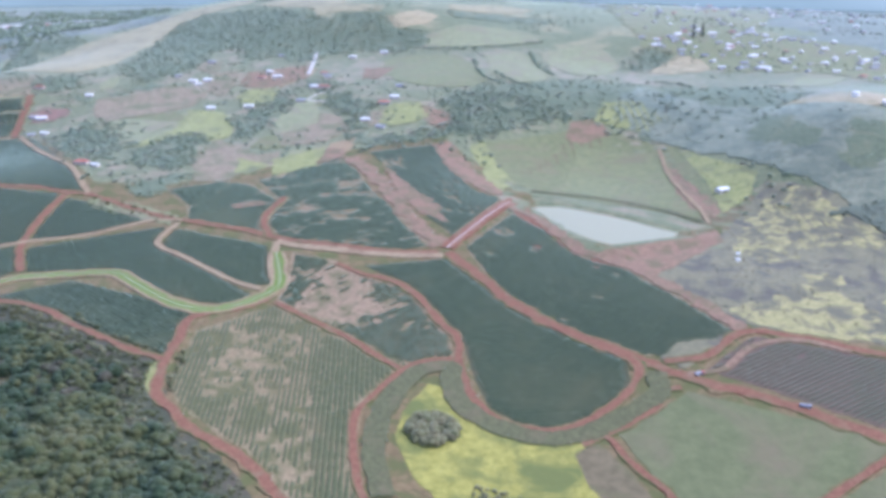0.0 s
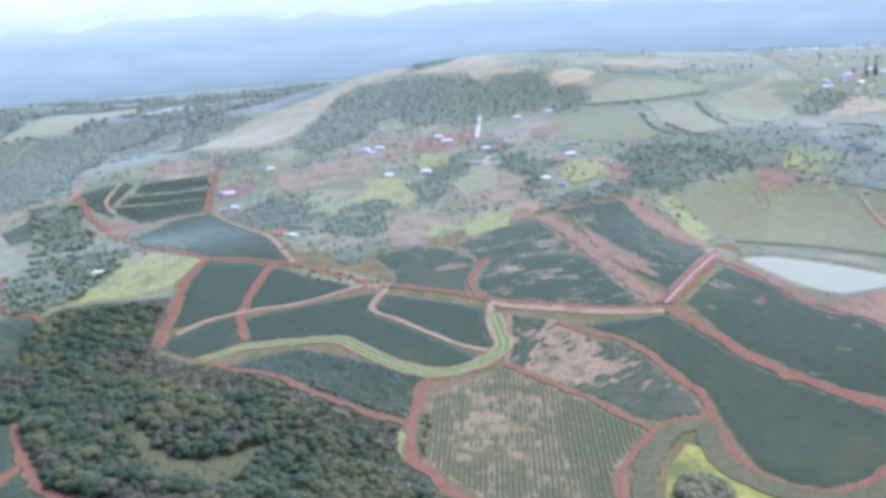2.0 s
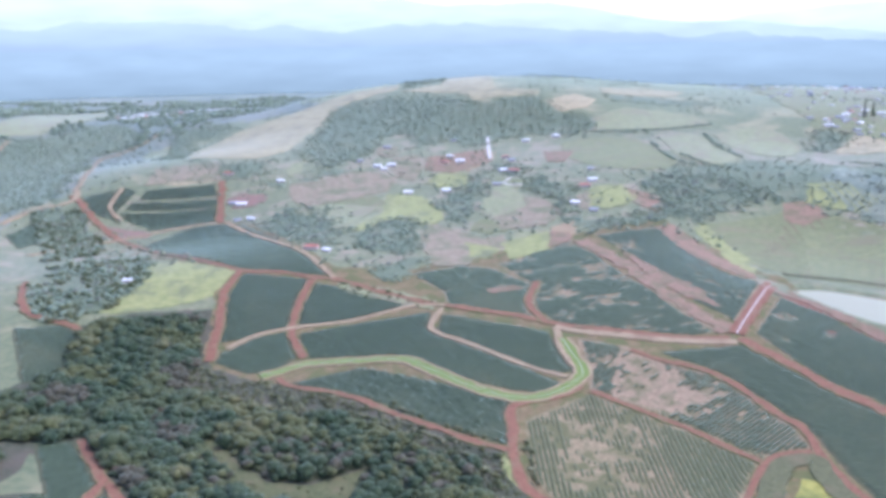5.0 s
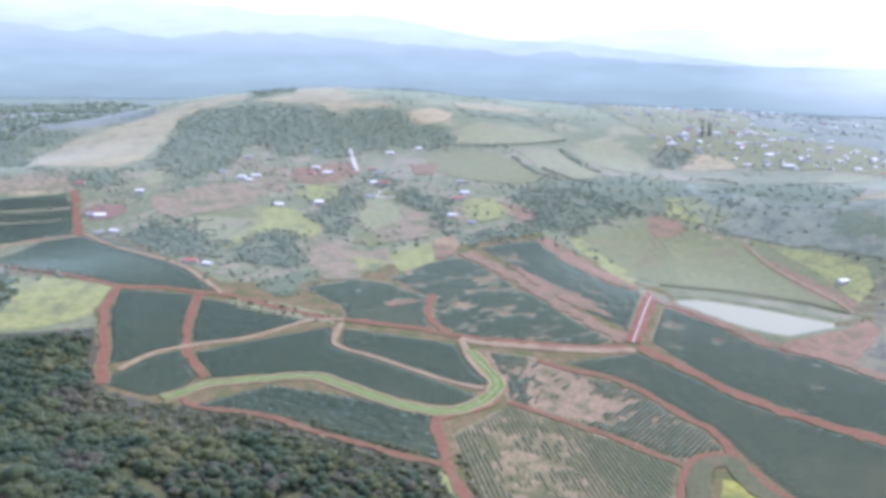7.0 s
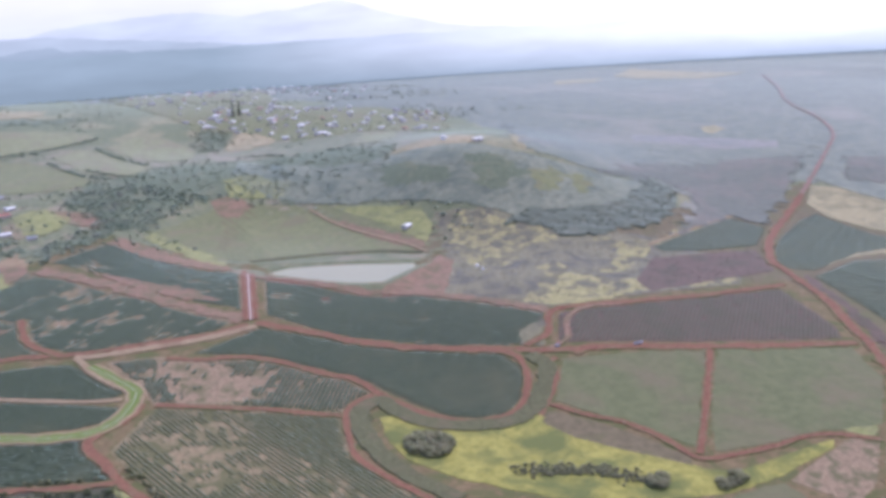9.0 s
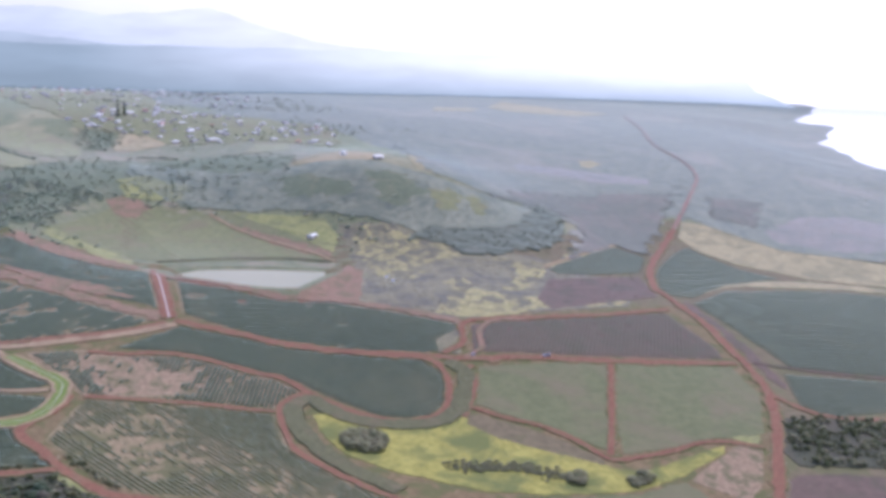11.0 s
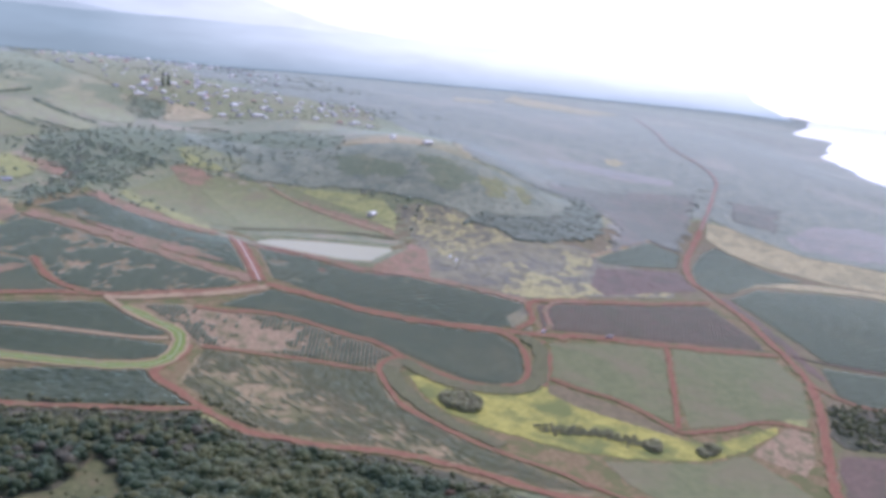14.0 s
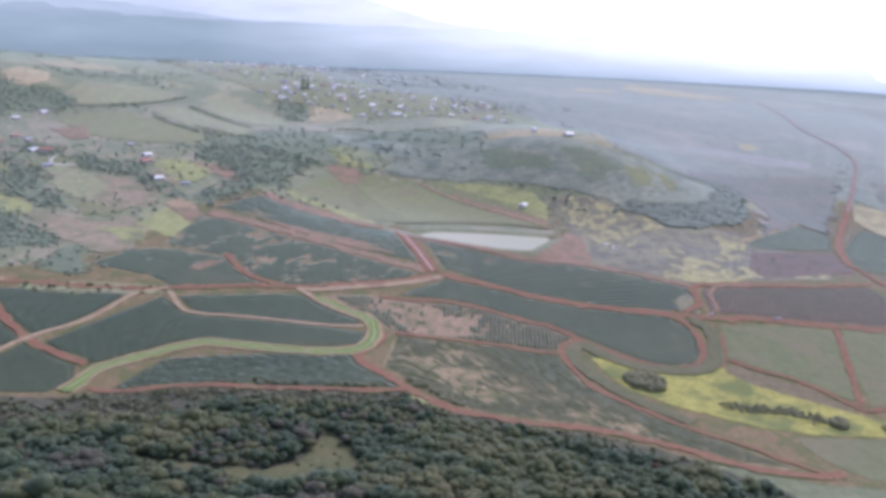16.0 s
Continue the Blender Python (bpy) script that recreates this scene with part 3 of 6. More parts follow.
area_w_hill = [(378, 1060), (405, 1033), (443, 952), (460, 907), (491, 868), (534, 831), (575, 801), (560, 760), (465, 715), (390, 720), (359, 745), (351, 800), (324, 865), (286, 969), (230, 1084), (303, 1108)]
area_f_summit = [(400, 1076), (445, 1082), (468, 1046), (470, 998), (456, 964), (424, 974), (403, 1018)]
area_d5 = [(514, 872), (553, 881), (632, 884), (599, 862), (531, 860)]
area_behind = [(515, 973), (585, 1030), (650, 1010), (640, 970), (560, 940), (485, 912), (480, 929)]
area_slopewood = [(51, 1267), (121, 1289), (201, 1319), (272, 1272), (348, 1255), (414, 1218), (440, 1100), (378, 1060), (286, 1000), (262, 1031), (209, 1083), (197, 1122), (127, 1127), (54, 1070), (-4, 1056), (18, 1140)]
area_bank = [(76, 846), (85, 790), (102, 733), (109, 706), (154, 716), (230, 768), (203, 719), (146, 689), (101, 682), (79, 708), (65, 760), (56, 811)]
area_limestrip = [(30, 1043), (46, 1035), (55, 976), (62, 908), (52, 878), (42, 890), (40, 963), (30, 1017)]
area_brownpatch = [(141, 1091), (180, 1116), (196, 1100), (178, 1062), (110, 985), (90, 960), (80, 970), (130, 1047)]
area_reservoir = [(78, 858), (114, 858), (163, 812), (205, 762), (130, 732), (102, 782)]
area_w_rav = [(329, 785), (370, 792), (407, 766), (454, 759), (498, 762), (561, 789), (615, 820), (598, 774), (544, 726), (473, 698), (393, 703), (356, 718), (354, 758)]
area_c1 = [(-24, 1497), (57, 1493), (117, 1513), (160, 1534)]
area_c2 = [(46, 1414), (54, 1323), (76, 1270)]
area_c3 = [(134, 1472), (138, 1386), (153, 1325)]
area_c4 = [(277, 1295), (308, 1287), (324, 1250)]
area_c5 = [(73, 1337), (98, 1276), (128, 1243)]
area_hall = [(-474, 1288), (-521, 1214), (-481, 1145), (-377, 976), (-359, 966), (-376, 1375), (-347, 1343), (-337, 1328), (-167, 1365), (-159, 1343), (-88, 1482), (-57, 1267), (-61, 1210), (-73, 1186), (-508, 1206), (-499, 1148), (-91, 1117), (-328, 1347), (-556, 1327), (-244, 1480), (-134, 1461), (-344, 1451), (-246, 1383), (-253, 1353), (-294, 1210), (-72, 1088), (-245, 1210), (-172, 1289), (-158, 1282), (-181, 1221), (-231, 1352)]
area_town1 = [(323, 1572), (430, 1661), (536, 1590), (642, 1486), (730, 1368), (577, 1201), (518, 1299), (400, 1347), (374, 1456), (317, 1512)]
area_town2 = [(310, 1918), (577, 2240), (924, 2495), (946, 1944), (709, 1586), (542, 1742), (375, 1746)]
area_town3 = [(-1062, 2224), (-1055, 2349), (-1004, 2412), (-949, 2480), (-901, 2524), (-880, 2480), (-925, 2400), (-985, 2300), (-1030, 2180)]
area_town4 = [(-809, 2632), (-720, 3036), (-508, 3482), (-266, 3601), (-301, 3297), (-536, 2970), (-701, 2717)]
area_town5 = [(324, 1989), (704, 2015), (449, 1447), (328, 1508), (317, 1703)]
area_w_forest4 = [(-492, 664), (-332, 645), (-265, 454), (-377, 457)]
area_clr = [(-385, 580), (-366, 577), (-340, 537), (-320, 517), (-298, 515), (-280, 524), (-264, 536), (-262, 505), (-272, 482), (-292, 474), (-313, 482), (-332, 498), (-353, 527), (-372, 555)]
area_v1 = [(-487, 1839), (-450, 1880), (-353, 1836), (-250, 1767), (-202, 1682), (-163, 1693), (-111, 1715), (-79, 1645), (-54, 1611), (-12, 1575), (-23, 1503), (-71, 1477), (-121, 1502), (-177, 1465), (-220, 1444), (-262, 1472), (-303, 1442), (-322, 1533), (-348, 1532), (-353, 1448), (-373, 1387), (-408, 1348), (-438, 1351), (-483, 1443), (-482, 1640)]
area_v2 = [(-418, 3041), (-290, 3228), (-235, 3232), (-281, 1959), (-324, 1925), (-357, 1922)]
area_v5 = [(-263, 1156), (-242, 1217), (-218, 1271), (-197, 1316), (-186, 1283), (-194, 1179), (-205, 1109), (-226, 1072), (-244, 1103), (-257, 1130)]
area_v6 = [(-184, 1338), (-146, 1330), (-135, 1264), (-98, 1217), (-79, 1194), (-92, 1152), (-109, 1130), (-127, 1151), (-148, 1186), (-145, 1249), (-181, 1276)]
area_v7 = [(-345, 1035), (-320, 1090), (-289, 1116), (-270, 1074), (-261, 1006), (-264, 947), (-298, 949), (-332, 977)]
area_v8 = [(-466, 1116), (-449, 1172), (-400, 1167), (-365, 1101), (-352, 1036), (-344, 986), (-378, 989), (-411, 1030), (-447, 1073)]
area_v9 = [(-643, 1433), (-605, 1403), (-566, 1397), (-511, 1408), (-493, 1299), (-532, 1298), (-576, 1340), (-619, 1366)]
area_v10 = [(-824, 1902), (-728, 1925), (-660, 1823), (-733, 1779), (-653, 1437), (-700, 1473)]
area_v12 = [(18, 1239), (57, 1270), (81, 1241), (120, 1217), (137, 1174), (171, 1164), (154, 1135), (83, 1096), (53, 1062), (31, 1057), (11, 1083), (-3, 1143), (-5, 1200)]
area_v13 = [(280, 1463), (332, 1526), (351, 1477), (348, 1441), (289, 1377), (263, 1392)]
area_v14 = [(-126, 1131), (-93, 1148), (-94, 1096), (-88, 1042), (-59, 1070), (-17, 1080), (21, 1111), (27, 1081), (-13, 1041), (-56, 1019), (-90, 1002), (-103, 1057), (-121, 1094)]
area_w_l1 = [(-1190, 1770), (-1137, 1861), (-1067, 1893), (-1044, 2005), (-995, 2056), (-879, 1914), (-866, 1791), (-900, 1690), (-840, 1475), (-760, 1243), (-790, 1192), (-810, 1150), (-960, 1300)]
area_w_l2 = [(-782, 1194), (-714, 1191), (-647, 1095), (-621, 1022), (-662, 974)]
area_w_l3 = [(-644, 941), (-607, 980), (-544, 974), (-514, 867), (-529, 793), (-555, 781)]
area_vn1 = [(-633, 864), (-586, 869), (-544, 804), (-544, 771), (-582, 775)]
area_v3 = [(3, 1730), (110, 1746), (205, 1701), (194, 1660), (94, 1670), (15, 1681)]
area_v11 = [(-459, 1283), (-429, 1339), (-370, 1345), (-349, 1316), (-403, 1302), (-436, 1274)]
area_v16 = [(113, 1271), (179, 1300), (196, 1234), (261, 1198), (246, 1163), (175, 1175), (120, 1217)]
area_v18 = [(-505, 1287), (-468, 1301), (-453, 1267), (-468, 1252), (-497, 1261)]

area_pale_e = [(517, 521), (609, 537), (643, 523), (701, 481), (736, 436), (759, 398), (743, 393), (706, 439), (661, 479), (608, 514), (576, 521)]
area_copse = [(289, 326), (304, 314), (338, 292), (357, 267), (400, 225), (320, 200), (273, 239), (253, 261), (228, 283), (237, 300)]
area_r_east = [(322, 348), (322, 331), (322, 320), (330, 299), (365, 269), (420, 215)]
area_r_dark2 = [(372, 397), (396, 368), (426, 335), (459, 300), (540, 225)]
area_roadside = [(476, 517), (436, 452), (403, 406), (363, 359), (349, 348), (350, 359), (388, 405), (417, 453), (448, 504)]
area_r_dg = [(412, 655), (488, 667), (592, 683)]
area_plainband = [(816, 1025), (878, 980), (927, 919), (970, 866), (939, 847), (867, 880), (826, 943), (781, 991)]
area_d6 = [(954, 999), (997, 1001), (984, 973), (934, 959), (929, 974)]
area_darkE = [(874, 614), (988, 619), (1069, 577), (1094, 514), (939, 457), (871, 502), (849, 550), (839, 580)]
area_f_straw = [(238, 345), (254, 337), (249, 324), (227, 316), (222, 327), (224, 337)]
area_sav1 = [(310, 848), (337, 822), (335, 792), (354, 758), (348, 718), (305, 716), (245, 693), (230, 726), (267, 805), (295, 840)]
area_sav2 = [(267, 674), (294, 671), (282, 631), (298, 604), (335, 583), (320, 573), (272, 580), (252, 569), (219, 580), (217, 596), (192, 618), (222, 615), (248, 641)]
area_sav3 = [(149, 661), (185, 620), (203, 589), (256, 569), (316, 564), (323, 572), (258, 581), (208, 602), (190, 633), (159, 665)]
area_sav4 = [(379, 709), (390, 690), (403, 672), (443, 670), (549, 692), (603, 689), (585, 676), (459, 655), (407, 650), (383, 637), (320, 611), (306, 625), (362, 647), (363, 675)]
area_sav5 = [(357, 574), (389, 562), (414, 552), (400, 540), (354, 546), (337, 559)]
area_savdark1 = [(288, 724), (379, 709), (375, 678), (362, 647), (306, 625), (295, 640), (303, 668), (277, 680), (262, 696)]
area_savdark2 = [(181, 676), (222, 676), (219, 626), (194, 608), (166, 643)]
area_r_rav = [(438, 662), (470, 675), (508, 698), (558, 742), (588, 783)]
area_redslope = [(240, 997), (241, 905), (247, 830), (237, 797), (222, 836), (229, 932)]
area_h_dam = [(85, 899), (148, 884), (195, 840), (224, 790)]
area_val1 = [(-1198, 1839), (-1226, 2030), (-1255, 2189), (-1211, 2274), (-1100, 2047), (-1085, 1903), (-1146, 1879), (-1179, 1806)]
area_val2 = [(-1211, 2274), (-1176, 2479), (-1075, 2227), (-1072, 2038), (-1115, 2074)]
area_r_valley2 = [(-1088, 1670), (-1106, 1758), (-1128, 1843)]
area_f_nw5 = [(-752, 1077), (-747, 1139), (-724, 1203), (-693, 1168), (-698, 1116), (-718, 1032)]
area_nwyard = [(-678, 1160), (-651, 1144), (-595, 1135), (-602, 1116), (-633, 1109), (-649, 1113)]
area_r_dark3 = [(245, 456), (181, 412), (122, 373)]
area_r_a15 = [(-182, 556), (-209, 572), (-236, 593), (-258, 611), (-281, 634), (-310, 655), (-338, 668), (-352, 684)]
area_m1 = [(-432, 1156), (-385, 1178), (-322, 1155), (-341, 1111), (-358, 1052), (-382, 1101)]
area_m2 = [(-355, 1042), (-319, 1119), (-320, 1211), (-276, 1197), (-247, 1122), (-244, 1078), (-266, 1064), (-305, 1098), (-336, 1047)]
area_m3 = [(-460, 1272), (-420, 1289), (-372, 1331), (-328, 1299), (-318, 1232), (-366, 1195), (-418, 1175), (-446, 1219)]
area_m4 = [(-194, 1216), (-168, 1233), (-151, 1164), (-149, 1100), (-187, 1058), (-200, 1106)]
area_m5 = [(-186, 1082), (-126, 1141), (-106, 1090), (-129, 1045), (-178, 1032)]
area_m6 = [(-179, 987), (-125, 1021), (-134, 957), (-171, 930)]
area_m7 = [(-124, 1021), (-101, 1002), (-113, 976), (-132, 963)]
area_m8 = [(-266, 1046), (-223, 1003), (-196, 949), (-214, 912), (-245, 912), (-263, 981)]
area_m9 = [(-217, 993), (-179, 964), (-195, 934), (-211, 941)]
area_m10 = [(-265, 1298), (-218, 1295), (-219, 1214), (-252, 1223), (-270, 1261)]
area_m11 = [(-280, 1388), (-191, 1424), (-188, 1345), (-241, 1297), (-278, 1321)]
area_m12 = [(-67, 1179), (-29, 1194), (-13, 1131), (-51, 1098), (-75, 1104)]
area_m13 = [(-27, 1179), (16, 1131), (-2, 1076), (-15, 1106)]
area_m14 = [(-112, 1392), (-69, 1390), (-85, 1321), (-109, 1323)]
area_m15 = [(-520, 1196), (-524, 1234), (-480, 1234), (-487, 1198)]
area_m16 = [(-660, 1287), (-670, 1366), (-589, 1395), (-558, 1299), (-620, 1299)]
area_plot1 = [(788, 849), (926, 797), (832, 752), (698, 769)]
area_plot6 = [(961, 753), (1021, 692), (882, 635), (864, 692)]
area_hp1 = [(439, 855), (477, 854), (468, 826), (429, 806), (416, 821)]
area_hp2 = [(481, 839), (502, 830), (482, 793), (448, 789)]
area_hd1 = [(409, 946), (440, 896), (427, 852), (381, 842), (369, 878)]
area_hd2 = [(344, 1051), (369, 1010), (375, 927), (349, 906), (320, 969)]
area_lgrass = [(201, 1191), (244, 1196), (268, 1121), (234, 1092), (179, 1133)]
area_greyslope = [(263, 1264), (380, 1049), (286, 969), (239, 1072), (210, 1119), (197, 1168)]
area_hillwood = [(200, 1316), (286, 1285), (316, 1141), (270, 1083), (195, 1100), (170, 1159)]
area_midplain = [(528, 837), (665, 870), (772, 839), (860, 769), (728, 702), (594, 645), (597, 686), (455, 661), (542, 694), (616, 753), (621, 806)]
area_garden = [(-325, 923), (-252, 947), (-251, 887), (-271, 872), (-300, 878)]
area_bushverge = [(-333, 870), (-291, 858), (-260, 837), (-238, 817), (-240, 798), (-270, 818), (-300, 832), (-328, 851)]

# ---- the lie of the land ----
HILLS_NEAR = [(500, 1000, 33.0, 120), (-600, 1100, -30.9, 120), (200, 1000, -31.3, 120), (700, 600, -14.8, 160), (-400, 700, -17.2, 120), (100, 300, -10.3, 120), (200, 600, 9.9, 120), (-300, 1200, -8.6, 120), (0, 600, -6.1, 120), (-500, 900, 5.3, 120), (-200, 1000, -5.6, 120), (400, 300, -6.1, 120), (400, 900, 30.4, 120), (300, 800, -10.0, 120), (-600, 300, -17.8, 120)]
HILLS_MID = [(400, 1700, 51.5, 600), (-200, 2000, 51.2, 240), (-100, 1700, 15.6, 120), (-1040, 1640, -48.9, 240), (1360, 1040, 15.0, 360), (-620, -40, 44.7, 360), (400, 2100, 4.2, 160), (-700, 1400, 10.3, 120), (-500, 2100, 16.9, 120), (300, 1400, -18.1, 120), (-1000, 1300, -29.3, 120), (-700, 1700, -14.8, 120), (-100, 1500, -7.5, 120)]
HILLS_FAR = [(-980, 2480, -53.6, 360), (-2000, 2900, -66.0, 600), (1300, 3200, -16.6, 600), (-500, 3200, -17.7, 600), (2100, 1100, -15.4, 160), (2320, 2120, 17.8, 240), (-100, 4600, 7.5, 1000), (-900, 2500, 11.2, 120), (1700, 700, 10.1, 120), (-200, 2500, -10.2, 120)]
HILLS_EDGE = [(2400, 3100, 42.7, 1000), (-2600, 2600, 118.4, 1000), (3640, 2120, -77.9, 240), (2700, 1500, -45.1, 120), (-2600, 2480, -61.8, 360), (-2500, 500, 30.5, 120), (3200, 3000, 25.6, 160), (-2600, 3800, -18.5, 600)]

RESERVOIR = area_reservoir
POND_Z, SEA_Z = 109.0, 100.0
COAST = [(900, -3000), (1300, 250), (1534, 640), (1646, 722), (1770, 830), (1850, 878), (1941, 957), (2125, 1050), (2197, 1112), (2560, 1225), (2700, 1290), (2783, 1300), (2835, 1410), (3015, 1545), (3300, 1600), (4012, 1860), (4300, 2150), (5200, 2700)]


def coast_y(x):
    cx, cy = np.array(COAST, float).T
    return np.interp(x, cx, cy, left=-9000)


def height(x, y):
    x, y = np.asarray(x, float), np.asarray(y, float)
    z = 60 + 0.1 * (y - 350) / (1 + np.clip((y - 350) / 4200, 0, 9))
    for cx, cy, a, r in HILLS_NEAR + HILLS_MID + HILLS_FAR + HILLS_EDGE:
        z = z + a * np.exp(-((x - cx) ** 2 + (y - cy) ** 2) / (2 * r * r))
    far = smooth01((np.hypot(x + 300, y - 40) - 1900) / 2400)
    z = z * (1 - far) + 115 * far
    d = distance_to(RESERVOIR, x, y)
    w = smooth01((d - 5) / 26)
    bank = np.where(d > 0, POND_Z + 1.0 + 0.10 * np.clip(d, 0, 5), POND_Z + 1.0 + 0.55 * np.clip(d, -8, 0))
    z = bank * (1 - w) + z * w
    s = y - coast_y(x) + 8 * np.sin(x / 23.0) + 12 * np.sin(x / 61.0 + 1)
    shore = np.where(s > 0, SEA_Z + 7, SEA_Z + 7 + 0.25 * np.clip(s, -160, 0))
    k = smooth01(s / 320)
    return shore * (1 - k) + z * k


def h1(x, y):
    return float(height(x, y))


def lines(parts):
    return np.unique(np.concatenate([np.arange(a, b, s) for a, b, s in parts]))


gx = lines([(-5200, -1300, 140), (-1300, 40, 16), (40, 250, 5), (250, 1200, 16), (1200, 2200, 40), (2200, 5300, 140)])
gy = lines([(-3000, 100, 140), (100, 690, 16), (690, 890, 5), (890, 1700, 16), (1700, 2600, 32), (2600, 5300, 140)])
X, Y = np.meshgrid(gx, gy)
Z = height(X, Y)
nx = len(gx)
ii, jj = np.meshgrid(np.arange(nx - 1), np.arange(len(gy) - 1))
q = (jj * nx + ii).ravel()
ground = mesh_of("ground", np.stack([X.ravel(), Y.ravel(), Z.ravel()], 1), np.stack([q, q + 1, q + nx + 1, q + nx], 1), M_GROUND, smooth=True)
ground.data.materials.append(M_PLAIN)
ground.data.materials.append(M_VALLEY)
fx, fy = X.ravel()[q], Y.ravel()[q]
wob = 90 * np.sin(fx / 83.0 + 0.7 * np.sin(fy / 61.0)) + 60 * np.sin(fy / 47.0 + fx / 120.0)
plain = (fx + 0.35 * (fy - 1100) > 640 + wob) & (fx > 500) | (fy > 2050 + 2 * wob) | (fx < -760 + wob)
valley = plain & (fx + 0.2 * wob < 250)
ground.data.polygons.foreach_set("material_index", (plain + valley).astype(np.int32))
tagged(ground, "rolling olive-green scrub and grass slopes", "ground", kind="structure")

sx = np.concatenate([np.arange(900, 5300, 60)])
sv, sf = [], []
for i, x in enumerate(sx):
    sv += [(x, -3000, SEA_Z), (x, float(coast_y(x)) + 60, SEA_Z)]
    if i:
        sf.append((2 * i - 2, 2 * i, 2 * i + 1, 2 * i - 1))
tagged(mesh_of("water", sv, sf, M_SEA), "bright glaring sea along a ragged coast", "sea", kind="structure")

# ---- far backdrop: hazy sky and mountain ranges ----
CENTRE = (-300, 40)


def wall_round(name, radius, top, bottom, material, a0, a1, step=0.5):
    """An upright band round the place; top(azimuth) in degrees above the level of the path."""
    v, f = [], []
    for i, az in enumerate(np.arange(a0, a1 + 0.01, step)):
        s, c = math.sin(radians(az)), math.cos(radians(az))
        x, y = CENTRE[0] + radius * s, CENTRE[1] + radius * c
        v += [(x, y, bottom), (x, y, 335 + radius * math.tan(radians(top(az))))]
        if i:
            f.append((2 * i - 2, 2 * i, 2 * i + 1, 2 * i - 1))
    return tagged(mesh_of(name, v, f, material), kind="structure")


def ridge(table, rough, seed):
    az, el = np.array(table, float).T

    def top(a):
        w = noise.fractal(Vector((a * 0.35, seed, 0)), 1.0, 2.0, 4) * rough
        return float(np.interp(a, az, el)) + w
    return top


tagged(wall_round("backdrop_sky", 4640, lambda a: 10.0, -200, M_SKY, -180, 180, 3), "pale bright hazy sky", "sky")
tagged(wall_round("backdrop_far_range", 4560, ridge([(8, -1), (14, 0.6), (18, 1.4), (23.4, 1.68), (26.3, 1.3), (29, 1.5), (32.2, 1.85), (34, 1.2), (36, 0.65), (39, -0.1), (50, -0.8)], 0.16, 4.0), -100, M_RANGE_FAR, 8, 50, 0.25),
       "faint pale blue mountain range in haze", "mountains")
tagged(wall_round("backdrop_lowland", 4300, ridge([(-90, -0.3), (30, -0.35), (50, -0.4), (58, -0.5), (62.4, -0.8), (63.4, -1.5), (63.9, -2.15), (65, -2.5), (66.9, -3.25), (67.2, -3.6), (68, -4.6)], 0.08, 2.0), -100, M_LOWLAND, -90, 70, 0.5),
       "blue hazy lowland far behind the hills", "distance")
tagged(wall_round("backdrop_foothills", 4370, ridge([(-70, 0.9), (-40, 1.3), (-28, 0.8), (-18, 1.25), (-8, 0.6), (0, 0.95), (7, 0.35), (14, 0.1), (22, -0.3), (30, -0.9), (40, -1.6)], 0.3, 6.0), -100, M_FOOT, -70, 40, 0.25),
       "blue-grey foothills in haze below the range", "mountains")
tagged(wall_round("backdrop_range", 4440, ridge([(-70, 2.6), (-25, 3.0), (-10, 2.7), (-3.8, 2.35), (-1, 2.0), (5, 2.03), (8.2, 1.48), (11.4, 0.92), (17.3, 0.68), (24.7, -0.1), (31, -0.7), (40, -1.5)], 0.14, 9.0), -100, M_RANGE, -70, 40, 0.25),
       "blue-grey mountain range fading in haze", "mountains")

# ---- draped sheets, roads ----
LAYER = [0.26]


def next_layer():
    LAYER[0] += 0.004
    return LAYER[0]


def drape(name, poly, material, cell=11.0, ragged=2.2, parent=None, lift=None):
    """A sheet that follows the land inside an outline, with a slightly ragged edge."""
    lift = next_layer() if lift is None else lift
    edge = []
    n = len(poly)
    for i in range(n):
        a, b = np.array(poly[i], float), np.array(poly[(i + 1) % n], float)
        m = max(1, int(np.hypot(*(b - a)) / (cell * 0.6)))
        for k in range(m):
            p = a + (b - a) * k / m
            o = noise.noise_vector(Vector((p[0] / 9.0, p[1] / 9.0, 3.0))) * ragged
            edge.append((p[0] + o.x, p[1] + o.y))
    e = np.array(edge)
    xs, ys = np.meshgrid(np.arange(e[:, 0].min(), e[:, 0].max(), cell), np.arange(e[:, 1].min(), e[:, 1].max(), cell))
    xs, ys = xs.ravel() + 0.013, ys.ravel() + 0.017
    keep = distance_to(edge, xs, ys) < -cell * 0.35
    pts = [Vector(p) for p in edge] + [Vector(p) for p in zip(xs[keep], ys[keep])]
    out, _, faces, _, _, _ = geometry.delaunay_2d_cdt(pts, [], [list(range(len(edge)))], 1, 1e-4)
    o = np.array([tuple(p) for p in out])
    z = height(o[:, 0], o[:, 1]) + lift
    v, faces = np.column_stack([o, z]), [tuple(f) for f in faces]
    # an edge that slopes down into the ground
    turned = {(f[i - 1], f[i]) for f in faces for i in range(len(f))}
    rim = [(a, b) for a, b in turned if (b, a) not in turned]
    low = {a: len(v) + k for k, a in enumerate(sorted({a for e_ in rim for a in e_}))}
    m, edge_v = len(low), v[sorted(low)]
    v = np.vstack([v, edge_v, edge_v - (0, 0, lift + 0.8)])
    faces += [(low[b], low[a], low[a] + m, low[b] + m) for a, b in rim]
    return mesh_of(name, v, faces, material, parent, smooth=True)


